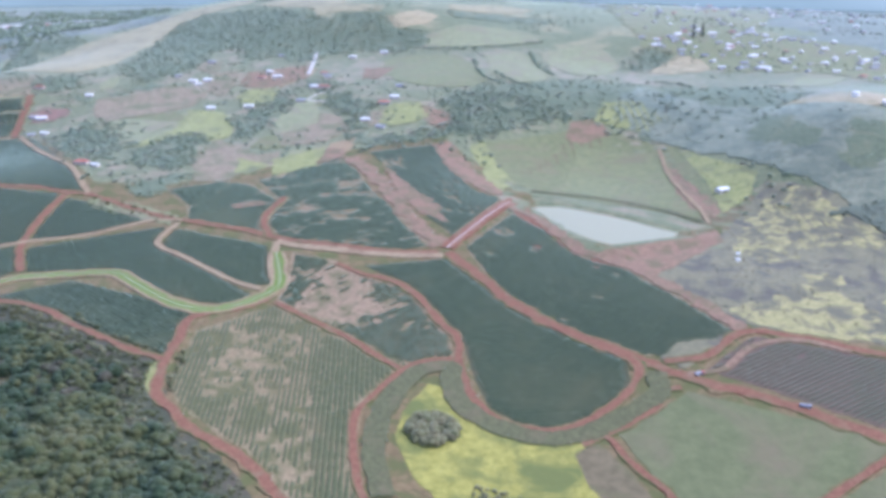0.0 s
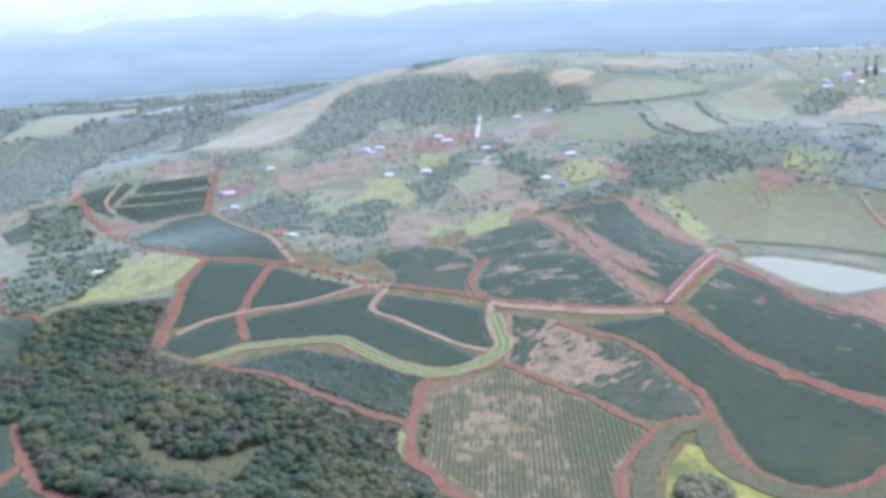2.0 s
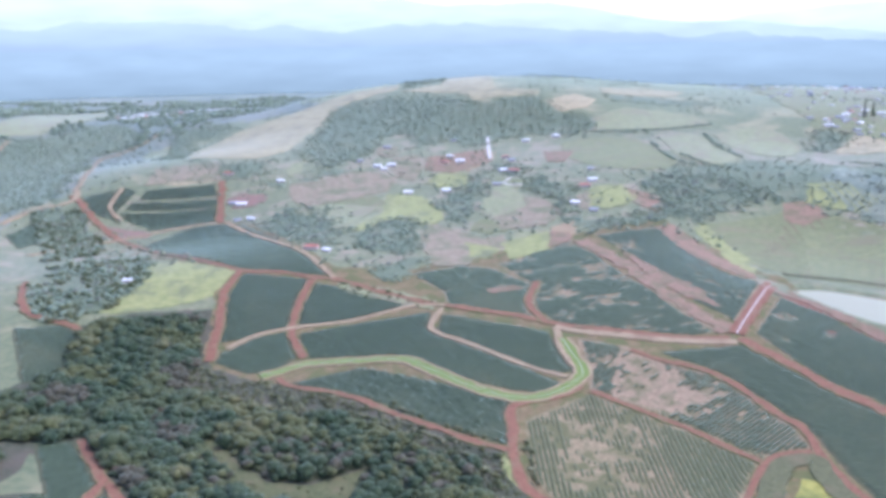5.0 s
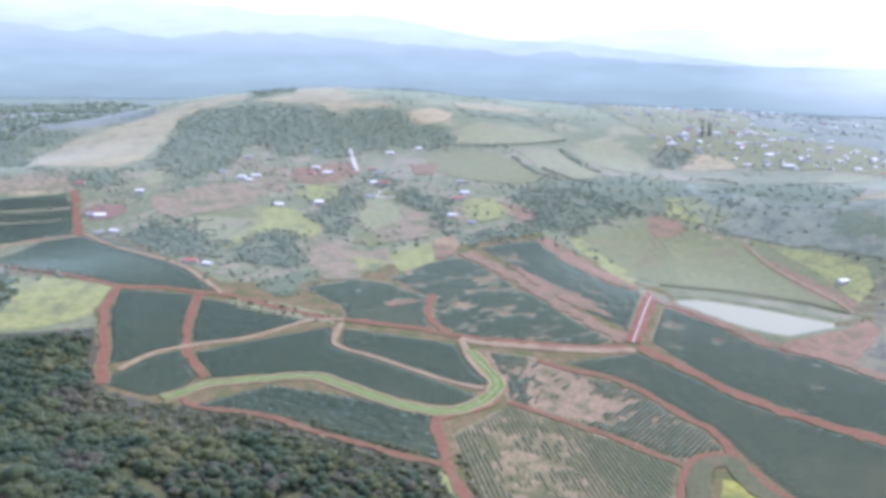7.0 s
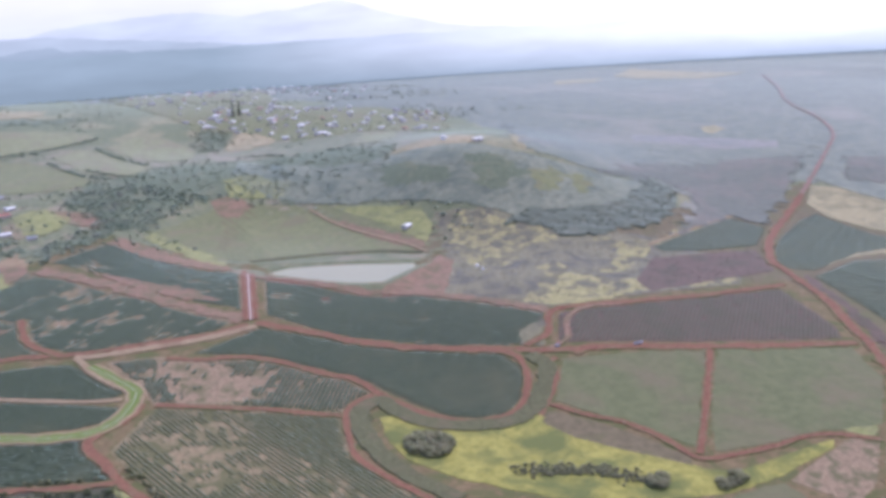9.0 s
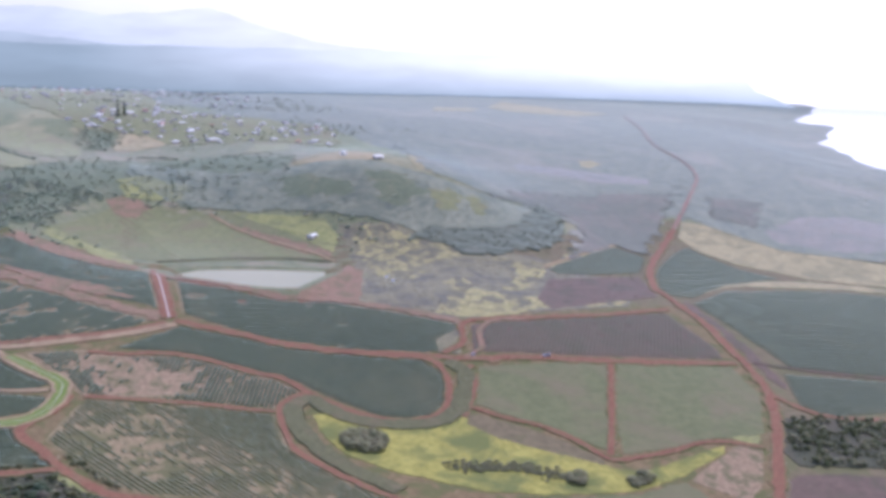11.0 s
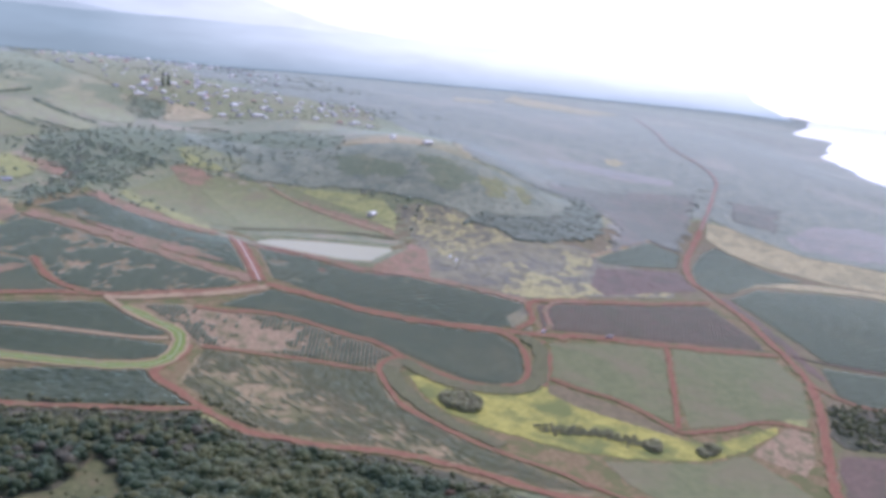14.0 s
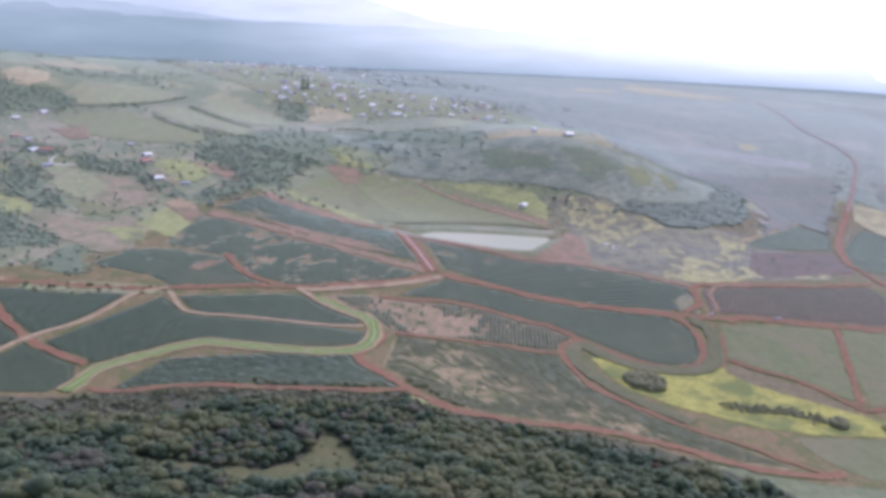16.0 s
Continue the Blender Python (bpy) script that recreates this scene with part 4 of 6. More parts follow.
def curve_of(points, step):
    """Evenly spaced points along a smooth line through the given ones."""
    p = np.array(points, float)
    p = np.vstack([2 * p[0] - p[1], p, 2 * p[-1] - p[-2]])
    out = []
    for i in range(1, len(p) - 2):
        m = max(2, int(np.hypot(*(p[i + 1] - p[i])) / step))
        for k in range(m):
            t = k / m
            out.append(0.5 * (2 * p[i] + (p[i + 1] - p[i - 1]) * t + (2 * p[i - 1] - 5 * p[i] + 4 * p[i + 1] - p[i + 2]) * t ** 2 + (3 * p[i] - p[i - 1] - 3 * p[i + 1] + p[i + 2]) * t ** 3))
    out.append(p[-2])
    return np.array(out)


ROADS = []


def strip(name, points, width, material, label, category="dirt road", lift=None, ragged=0.16, step=4.0, shift=0.0, kind="structure"):
    c = curve_of(points, step)
    d = np.gradient(c, axis=0)
    d /= np.maximum(np.hypot(d[:, 0], d[:, 1]), 1e-6)[:, None]
    nrm = np.stack([-d[:, 1], d[:, 0]], 1)
    if material is M_RED and width < 9:
        strip("verge", points, width * 1.25 + 0.6, M_EARTH, "brown and green earth verges of a dirt track", "verge", ragged=0.5)
    lift = next_layer() + 0.15 if lift is None else lift
    if name != "verge":
        ROADS.append((c, width / 2))
    v, f = [], []
    for i, (p, w) in enumerate(zip(c, nrm)):
        a, b = (1 + ragged * 2 * (noise.noise(Vector((p[0] / 14, p[1] / 14, n_))) + 0.6 * noise.noise(Vector((p[0] / 5, p[1] / 5, n_)))) for n_ in (1.0, 7.0))
        for k, s in enumerate((-a - 0.5 / width, -a, -a, -0.45, 0.0, 0.45, b, b, b + 0.5 / width)):
            g = p + w * (s * width / 2 + shift)
            v.append((g[0], g[1], k in (0, 8)))
        if i:
            for k in (0, 2, 3, 4, 5, 7):
                o = 9 * i + k
                f.append((o - 9, o, o + 1, o - 8))
    v = np.array(v)
    v[:, 2] = height(v[:, 0], v[:, 1]) + lift - (lift + 0.6) * v[:, 2]
    return tagged(mesh_of(name, v, f, material, smooth=True), label, category, kind=kind)


tagged(drape("hill_meadow", [(-1000, 1000), (-640, 800), (-300, 800), (0, 880), (200, 700), (430, 780), (540, 1000), (560, 1350), (200, 1500), (-300, 1550), (-950, 1500)], M_HILL, cell=22, ragged=12, lift=0.05), "rough green hillside meadow with brown patches", "meadow", kind="structure")
tagged(drape("east_earth", [(215, 900), (330, 800), (480, 730), (690, 725), (800, 720), (860, 480), (980, 330), (700, 240), (420, 150), (200, 160), (90, 220), (150, 330), (190, 440), (250, 540), (215, 640)], M_DULL, cell=16, ragged=8, lift=0.07), "dull brown and olive ground between the eastern fields", "earth", kind="structure")
tagged(drape("farm_earth", area_farm, M_EARTH, cell=14, ragged=4, lift=0.09), "red-brown earth verges between the fields", "earth", kind="structure")
tagged(drape("grass_patch", area_f_grass, M_PASTURE), "green hillside pasture above the reservoir", "field", kind="structure")
tagged(drape("grass_patch", area_f_lime, M_LIME), "bright lime-green pasture strip", "field", kind="structure")
tagged(drape("grass_patch", area_limestrip, M_LIME, cell=5, ragged=4), "yellow-green grass strip beside the dirt road", "field", kind="structure")
tagged(drape("grass_patch", area_brownpatch, M_DULL, cell=7, ragged=7), "brownish worn patch in the pasture", "field", kind="structure")
tagged(drape("earth_bank", area_bank, M_RED, cell=5, ragged=3), "bare red earth bank below the reservoir", "bank", kind="structure")
tagged(drape("grass_patch", area_f_lime2, M_LIME), "bright lime-green grass strip beside the field", "field", kind="structure")
tagged(drape("scrub_patch", area_f_sav, M_SAVBASE, ragged=7), "purple-brown dry scrub below the reservoir", "scrubland", kind="structure")
for patch in (area_sav1, area_sav2, area_sav3, area_sav4, area_sav5):
    tagged(drape("grass_patch", patch, M_SAVANNA, cell=5, ragged=9), "dry yellow savanna grass with dark scrub", "field", kind="structure")
tagged(drape("scrub_patch", area_savdark1, M_SAVBASE, cell=5, ragged=18), "dark low scrub in yellow grass", "scrubland", kind="structure")
tagged(drape("scrub_patch", area_savdark2, M_SAVBASE, cell=6, ragged=7), "purple-brown low scrub in yellow grass", "scrubland", kind="structure")
tagged(drape("grass_patch", area_redslope, M_PINK, cell=6, ragged=5), "reddish bare slope below the lime pasture", "field", kind="structure")
tagged(drape("grass_patch", area_pale_e, M_STRAW, cell=6, ragged=4), "pale straw-coloured verge between dark fields", "field", kind="structure")
tagged(drape("scrub_patch", area_roadside, M_PURPLE, cell=6, ragged=5), "reddish scrub beside the coast track", "scrubland", kind="structure")
tagged(drape("grass_patch", area_f_straw, M_LIME, cell=5, ragged=3), "pale grass corner beside the track", "field", kind="structure")
for patch in (area_val1, area_val2):
    tagged(drape("grass_patch", patch, M_PADDOCK, cell=16, ragged=14), "pale green valley pasture", "field", kind="structure")
tagged(drape("scrub_patch", [(132, 548), (146, 572), (184, 577), (204, 582), (170, 552), (145, 536)], M_SAVBASE, cell=5, ragged=2), "purple-brown scrub between two tracks", "scrubland", kind="structure")
tagged(drape("grass_patch", [(-186, 552), (-177, 550), (-172, 520), (-166, 503), (-180, 505), (-186, 525)], M_LIME, cell=3, ragged=2), "yellow-green grass corner at the track bend", "field", kind="structure")
tagged(drape("yard", area_nwyard, M_REDYARD, cell=6, ragged=5), "red earth where farm tracks meet", "yard", kind="structure")
tagged(drape("grass_patch", area_rtan, M_STRAW), "pale straw-coloured grass strip", "field", kind="structure")
tagged(drape("grass_patch", area_f_lime3, M_LIME), "yellow-green pasture at the forest edge", "field", kind="structure")
tagged(drape("grass_patch", area_f_yellow, M_YELLOW), "yellow tall grass in a curved hollow", "field", kind="structure")
tagged(drape("grass_patch", area_f_nwtan, M_DRY), "dry tan strip", "field", kind="structure")
tagged(drape("crop_plot", area_f_g1, M_PALE), "flat grey-green cover crop field", "field", kind="structure")
tagged(drape("crop_plot", area_f_g2, M_PALE), "flat grey-green cover crop field", "field", kind="structure")
tagged(drape("crop_plot", area_f_g0, M_DULL), "dull brown stubble strip", "field", kind="structure")
tagged(drape("crop_plot", area_f_lower, M_PALE), "flat grey-green cover crop field", "field", kind="structure")
tagged(drape("crop_plot", area_f_pink, M_BARE), "bare pinkish soil plot", "field", kind="structure")
tagged(drape("crop_plot", area_f_purple2, M_PURPLE), "purple-brown tilled field", "field", kind="structure")
tagged(drape("crop_plot", area_rpu2, M_PURPLE), "purple-brown tilled field", "field", kind="structure")
tagged(drape("grass_patch", area_d1, M_STRAW), "pale straw-coloured grass strip", "field", kind="structure")
tagged(drape("grass_patch", area_d2, M_STRAW), "pale straw-coloured grass strip", "field", kind="structure")
tagged(drape("grass_patch", area_rstr, M_STRAW), "pale straw-coloured grass strip", "field", kind="structure")
tagged(drape("grass_patch", area_d4, M_STRAW), "pale straw-coloured grass strip", "field", kind="structure")
tagged(drape("grass_patch", area_e5, M_PINK), "reddish worn patch on the pasture", "field", kind="structure")
tagged(drape("grass_patch", area_e6, M_OLIVE), "olive rough pasture above the reservoir", "field", kind="structure")
tagged(drape("grass_patch", area_g1, M_STRAW, cell=8, ragged=6), "pale dry hillside pasture", "field", kind="structure")
tagged(drape("grass_patch", area_g2, M_STRAW, cell=8, ragged=6), "pale dry hillside pasture", "field", kind="structure")
tagged(drape("grass_patch", area_g4, M_DRY, cell=8, ragged=6), "pale dry hillside pasture", "field", kind="structure")
tagged(drape("grass_patch", area_g9, M_DRY, cell=8, ragged=6), "pale dry hillside pasture", "field", kind="structure")
tagged(drape("grass_patch", area_g3, M_STRAW, cell=8, ragged=6), "pale straw-coloured hillside strip", "field", kind="structure")
tagged(drape("grass_patch", area_g12, M_STRAW, cell=8, ragged=6), "pale straw-coloured hillside strip", "field", kind="structure")
tagged(drape("grass_patch", area_g5, M_PADDOCK, cell=8, ragged=6), "muted green paddock between hedges", "field", kind="structure")
tagged(drape("grass_patch", area_g7, M_PADDOCK, cell=8, ragged=6), "muted green paddock between hedges", "field", kind="structure")
tagged(drape("grass_patch", area_g8, M_PADDOCK, cell=8, ragged=6), "muted green paddock between hedges", "field", kind="structure")
tagged(drape("grass_patch", area_g11, M_PADDOCK, cell=8, ragged=6), "muted green paddock between hedges", "field", kind="structure")
tagged(drape("grass_patch", area_g15, M_PADDOCK, cell=8, ragged=6), "muted green paddock between hedges", "field", kind="structure")
tagged(drape("grass_patch", area_g17, M_PADDOCK, cell=8, ragged=6), "muted green paddock between hedges", "field", kind="structure")
tagged(drape("grass_patch", area_g19, M_PADDOCK, cell=8, ragged=6), "muted green paddock between hedges", "field", kind="structure")
tagged(drape("grass_patch", area_g24, M_PADDOCK, cell=8, ragged=6), "muted green paddock between hedges", "field", kind="structure")
tagged(drape("grass_patch", area_g6, M_OLIVE, cell=8, ragged=6), "grey-brown paddock between hedges", "field", kind="structure")
tagged(drape("grass_patch", area_g10, M_OLIVE, cell=8, ragged=6), "grey-brown paddock between hedges", "field", kind="structure")
tagged(drape("grass_patch", area_g14, M_PASTURE, cell=8, ragged=6), "green lawn by hillside houses", "field", kind="structure")
tagged(drape("grass_patch", area_g21, M_PASTURE, cell=8, ragged=6), "green lawn by hillside houses", "field", kind="structure")
tagged(drape("grass_patch", area_g26, M_PASTURE, cell=8, ragged=6), "green lawn by hillside houses", "field", kind="structure")
tagged(drape("grass_patch", area_g29, M_PASTURE, cell=8, ragged=6), "green lawn by hillside houses", "field", kind="structure")
tagged(drape("grass_patch", area_g13, M_FALLOW, cell=8, ragged=6), "bare brown slope below the houses", "field", kind="structure")
tagged(drape("grass_patch", area_g20, M_FALLOW, cell=8, ragged=6), "bare brown slope below the houses", "field", kind="structure")
tagged(drape("grass_patch", area_g22, M_FALLOW, cell=8, ragged=6), "bare brown slope below the houses", "field", kind="structure")
tagged(drape("grass_patch", area_g23, M_FALLOW, cell=8, ragged=6), "bare brown slope below the houses", "field", kind="structure")
tagged(drape("grass_patch", area_g27, M_FALLOW, cell=8, ragged=6), "bare brown slope below the houses", "field", kind="structure")
tagged(drape("grass_patch", area_g28, M_FALLOW, cell=8, ragged=6), "bare brown slope below the houses", "field", kind="structure")
tagged(drape("grass_patch", area_g30, M_FALLOW, cell=8, ragged=6), "bare brown slope below the houses", "field", kind="structure")
tagged(drape("grass_patch", area_g31, M_FALLOW, cell=8, ragged=6), "bare brown slope below the houses", "field", kind="structure")
tagged(drape("grass_patch", area_g16, M_REDYARD, cell=8, ragged=6), "red bare earth plot by houses", "field", kind="structure")
tagged(drape("grass_patch", area_g18, M_TRACK, cell=8, ragged=6), "reddish bare yard by houses", "field", kind="structure")
tagged(drape("grass_patch", area_g25, M_TRACK, cell=8, ragged=6), "reddish bare yard by houses", "field", kind="structure")
for town in (area_town1, area_town5):
    tagged(drape("town_ground", town, M_OLIVE, cell=15, ragged=20), "pale dry earth and gardens of a town", "ground", kind="structure")
for patch, cover, words in ((area_bushverge, M_PADDOCK, "pale grassy verge with bushes"), (area_m1, M_PADDOCK, "pale green striped hillside plot"), (area_m2, M_LIME, "yellow-green lawn below a red-roofed house"), (area_m3, M_FALLOW, "dry tan hillside field"),
                            (area_m4, M_PADDOCK, "pale lawn below the driveway"), (area_m5, M_FALLOW, "brown tilled plot on the slope"), (area_m6, M_LIME, "terraced yellow-green plot"), (area_m7, M_PINK, "small red tilled plot"),
                            (area_m8, M_FALLOW, "bare tan slope above the coffee"), (area_m9, M_LIME, "green grass slope"), (area_m10, M_LIME, "green lawn by houses"), (area_m11, M_PINK, "reddish bare yard by houses"),
                            (area_m12, M_LIME, "yellow-green lawn on the slope"), (area_m13, M_PINK, "reddish bare slope"), (area_m14, M_PINK, "red bare earth yard"), (area_m15, M_REDYARD, "red bare earth plot by houses"), (area_m16, M_FALLOW, "dry tan plot above coffee strips")):
    tagged(drape("grass_patch", patch, cover, cell=7, ragged=5), words, "field", kind="structure")
tagged(drape("scrub_slope", area_greyslope, M_SCRUB, cell=9, ragged=12), "grey-green rough slope", "hillside", kind="structure")
tagged(drape("grass_patch", area_lgrass, M_LIME, cell=7, ragged=7), "yellow-green grass patch on the slope", "field", kind="structure")
for patch in (area_plot1, area_midplain, area_plot6):
    tagged(drape("scrub_slope", patch, M_DARKPLAIN, cell=9, ragged=18, lift=1.1), "darker blue-green scrub plot on the plain", "field", kind="structure")
tagged(drape("grass_patch", area_copse, M_MARGIN, ragged=6), "olive rough belt with bushes", "field", kind="structure")
tagged(drape("scrub_slope", area_scrub_e, M_PLAIN, cell=14, ragged=30), "dark blue-green and brown scrubland", "field", kind="structure")
tagged(drape("scrub_slope", area_scrub_e2, M_PLAIN), "dark blue-green and brown scrubland", "field", kind="structure")
tagged(drape("scrub_slope", area_darkE, M_BAND, cell=12, ragged=16), "purple-brown scrubland towards the coast", "field", kind="structure")
tagged(drape("scrub_slope", area_plainband, M_BAND, cell=12, ragged=14), "pinkish brown band on the plain", "field", kind="structure")
tagged(drape("grass_patch", area_d6, M_STRAW, cell=8, ragged=6), "small pale clearing on the plain", "field", kind="structure")
tagged(drape("crop_plot", area_p_fallow, M_PINK, cell=6, ragged=7), "worn pinkish fallow strip", "field", kind="structure")
tagged(drape("crop_plot", area_p_fallow2, M_PINK, cell=6, ragged=7), "worn pinkish fallow strip", "field", kind="structure")
tagged(drape("apron", area_apron, M_PINK, cell=5), "pinkish red earth apron beside the reservoir", "embankment", kind="structure")
tagged(drape("crop_plot", area_p_red, M_PINK), "small bare reddish plot in the field", "field", kind="structure")
strip("road", area_dh, 3.5, M_CONCRETE, "pale earth farm track", ragged=0.24)
strip("road", area_r_main, 8, M_RED, "red dirt farm track", ragged=0.24)
strip("road", area_r_swath, 15, M_PINK, "worn pinkish earth bank or strip", ragged=0.5)
strip("road", area_r_west, 6, M_RED, "red dirt farm track", ragged=0.24)
strip("road", area_r_corner, 6.5, M_RED, "red dirt farm track", ragged=0.24)
strip("road", area_r_diag, 4.5, M_RED, "red dirt farm track", ragged=0.24)
strip("road", area_r_c3, 4.5, M_RED, "red dirt farm track", ragged=0.24)
strip("road", area_r_inner, 5, M_RED, "red dirt farm track", ragged=0.24)
strip("road", area_r_outer, 5, M_RED, "red dirt farm track", ragged=0.24)
strip("road", area_r_outer2, 4, M_RED, "red dirt farm track", ragged=0.24)
strip("road", area_r_a15, 4.5, M_RED, "red dirt farm track", ragged=0.35)
strip("road", area_r_coastroad[:12], 8, M_RED, "red dirt farm track", ragged=0.24)
# Far stretch in a paler red: haze put into its colour.
strip("road", area_r_coastroad[11:], 5.5, M_REDYARD, "hazed pale red track towards the coast", ragged=0.3)
strip("road", area_r_purple, 6, M_RED, "red dirt farm track", ragged=0.24)
strip("road", area_r_dark3, 4.5, M_RED, "red dirt farm track", ragged=0.24)
strip("road", area_r_dark2, 4, M_PURPLE, "faint reddish track between dark fields", ragged=0.3)
strip("road", area_r_east, 5, M_RED, "red dirt farm track", ragged=0.3)
strip("road", area_r_dg, 4, M_TRACK, "pale earth farm track", ragged=0.4)
strip("road", area_r_rav, 5, M_DULL, "faint brown track round the ravine", ragged=0.4)
strip("road", area_r_valley2, 6, M_TRACK, "pale earth farm track", ragged=0.3)
strip("road", area_r_bank, 11, M_PINK, "worn pinkish earth bank or strip", ragged=0.5)
strip("road", area_r_bank2, 4.5, M_PINK, "faint pinkish dirt farm track", ragged=0.24)
strip("road", area_r_g4, 7, M_RED, "red dirt farm track", ragged=0.24)
strip("road", area_r_g1, 6, M_RED, "red dirt farm track", ragged=0.24)
strip("road", area_r_tan, 5, M_TRACK, "pale earth farm track", ragged=0.24)
strip("road", area_r_mid, 5, M_TRACK, "pale earth farm track", ragged=0.24)
strip("road", area_r_a7, 5, M_RED, "red dirt farm track", ragged=0.24)
strip("road", area_r_nw, 8, M_RED, "red dirt farm track", ragged=0.24)
strip("road", area_r_nw2, 8, M_RED, "red dirt farm track", ragged=0.24)
strip("road", area_r_nw3, 6, M_TRACK, "pale earth farm track", ragged=0.24)
strip("road", area_r_house, 6, M_TRACK, "pale earth farm track", ragged=0.24)
strip("road", area_rs1, 6, M_RED, "red dirt farm track", ragged=0.24)
strip("road", area_rs2, 5.5, M_RED, "red dirt farm track", ragged=0.24)
strip("road", area_rn1, 6, M_RED, "red dirt farm track", ragged=0.24)
strip("road", area_r_ridge, 5, M_TRACK, "pale earth farm track", ragged=0.24)
strip("road", area_r_valley, 8, M_TRACK, "pale earth farm track", ragged=0.24)
strip("road", area_r_hill, 4, M_TRACK, "pale earth farm track", ragged=0.24)
strip("road", area_r_ditch, 9, M_TRACK, "pale earth farm track", ragged=0.24)
strip("road", area_r_loop, 6, M_TRACK, "pale earth farm track", ragged=0.24)
strip("scrub_belt", area_h_dam, 6, M_BELT, "dark scrubby line along the reservoir bank", "ditch", ragged=0.4)
CANAL = area_canal
strip("verge", CANAL, 13.5, M_TRACK, "bare earth verges along the irrigation canal", "verge")
strip("canal_bank", CANAL, 8.4, M_CANAL, "bright green grassy canal bank", "canal", ragged=0.3)
strip("canal_channel", CANAL, 0.4, M_CONCRETE, "narrow pale concrete irrigation channel", "canal", ragged=0.02)
strip("road", area_ditch_white, 12.5, M_RED, "wide red dirt track on both sides of a ditch")
strip("ditch", area_ditch_white, 1.1, M_CONCRETE, "straight pale concrete ditch", "canal", ragged=0.02)
strip("driveway", area_dw, 5, M_CONCRETE, "pale concrete driveway up the hill", "driveway", ragged=0.05)
pond = drape("water", RESERVOIR, M_POND, cell=9, ragged=0.8)
for _v in pond.data.vertices:
    _v.co.z = POND_Z
tagged(pond, "pale grey still reservoir water", "reservoir", kind="structure")

# ---- coffee fields ----


def row_runs(poly, angle, spacing, bare, seed, patch, gaps=(), ragged=1.2):
    """Runs of points, row by row, where plants stand."""
    e = np.array(poly, float)
    d = np.array([math.cos(radians(angle)), math.sin(radians(angle))])
    w = np.array([-d[1], d[0]])
    u, t = e @ w, e @ d
    step = 2.2
    lanes = []
    for c, half in ROADS:
        hit = (c[:, 0] > e[:, 0].min() - 12) & (c[:, 0] < e[:, 0].max() + 12) & (c[:, 1] > e[:, 1].min() - 12) & (c[:, 1] < e[:, 1].max() + 12)
        if hit.any():
            lanes.append((c[hit], half))
    for k in np.arange(u.min() + spacing * 0.5, u.max(), spacing):
        s = np.arange(t.min(), t.max(), step)
        p = s[:, None] * d + k * w
        ok = distance_to(poly, p[:, 0], p[:, 1]) < -1.0
        for c, half in lanes:
            ok &= np.min(np.hypot(p[:, 0][:, None] - c[:, 0], p[:, 1][:, None] - c[:, 1]), axis=1) > half + 1.6
        run = []
        for q_, o in zip(p, ok):
            if o:
                a_, c_ = q_ @ d, q_ @ w
                b = 0.9 * noise.fractal(Vector((a_ / (patch * 1.4), c_ / (patch * 0.75), seed)), 1.0, 2.0, 3)
                b += ragged * (noise.noise(Vector((a_ / 6.5, c_ / 3.6, seed + 5))) + 0.5 * noise.noise(Vector((a_ / 13, c_ / 1.9, seed + 9))))
                for cx, cy, cr in gaps:
                    b -= 1.1 * max(0.0, 1.25 - math.hypot(q_[0] - cx, q_[1] - cy) / cr)
                o = b > bare
            if o:
                run.append(q_)
            else:
                if len(run) > 1:
                    yield run
                run = []
        if len(run) > 1:
            yield run


def hedge_arrays(runs, width, tall, rng, rough):
    verts, faces, base = [], [], 0
    for run in runs:
        p = np.array(run)
        d = np.gradient(p, axis=0)
        d /= np.maximum(np.hypot(d[:, 0], d[:, 1]), 1e-6)[:, None]
        w = np.stack([-d[:, 1], d[:, 0]], 1)
        m = len(p)
        size = rng.uniform(1 - rough * 0.6, 1 + rough * 0.6, m)
        size[0], size[-1] = 0.4, 0.4
        z = height(p[:, 0], p[:, 1]) + 0.2
        for s, u in ((-0.5, 0.0), (-0.42, 0.68), (0.0, 1.0), (0.42, 0.68), (0.5, 0.0)):
            o = p + w * (s * width * size * rng.uniform(1 - rough, 1 + rough, m))[:, None]
            verts.append(np.column_stack([o, z + u * tall * size * rng.uniform(0.92, 1.08, m)]))
        i = np.arange(m - 1)
        for k in range(4):
            a = base + k * m + i
            faces.append(np.stack([a, a + 1, a + m + 1, a + m], 1))
        base += 5 * m
    return (np.vstack(verts), np.vstack(faces)) if verts else (None, None)


def grown(poly, by):
    """The outline moved outwards."""
    e = np.array(poly, float)
    a, b = e - np.roll(e, 1, 0), np.roll(e, -1, 0) - e
    a /= np.hypot(a[:, 0], a[:, 1])[:, None]
    b /= np.hypot(b[:, 0], b[:, 1])[:, None]
    n = np.stack([a[:, 1] + b[:, 1], -a[:, 0] - b[:, 0]], 1)
    n /= np.maximum(np.hypot(n[:, 0], n[:, 1]), 0.3)[:, None]
    area = np.sum(e[:, 0] * np.roll(e[:, 1], -1) - e[:, 1] * np.roll(e[:, 0], -1))
    return [tuple(p) for p in e + n * by * (1 if area > 0 else -1)]


FIELD = [0]


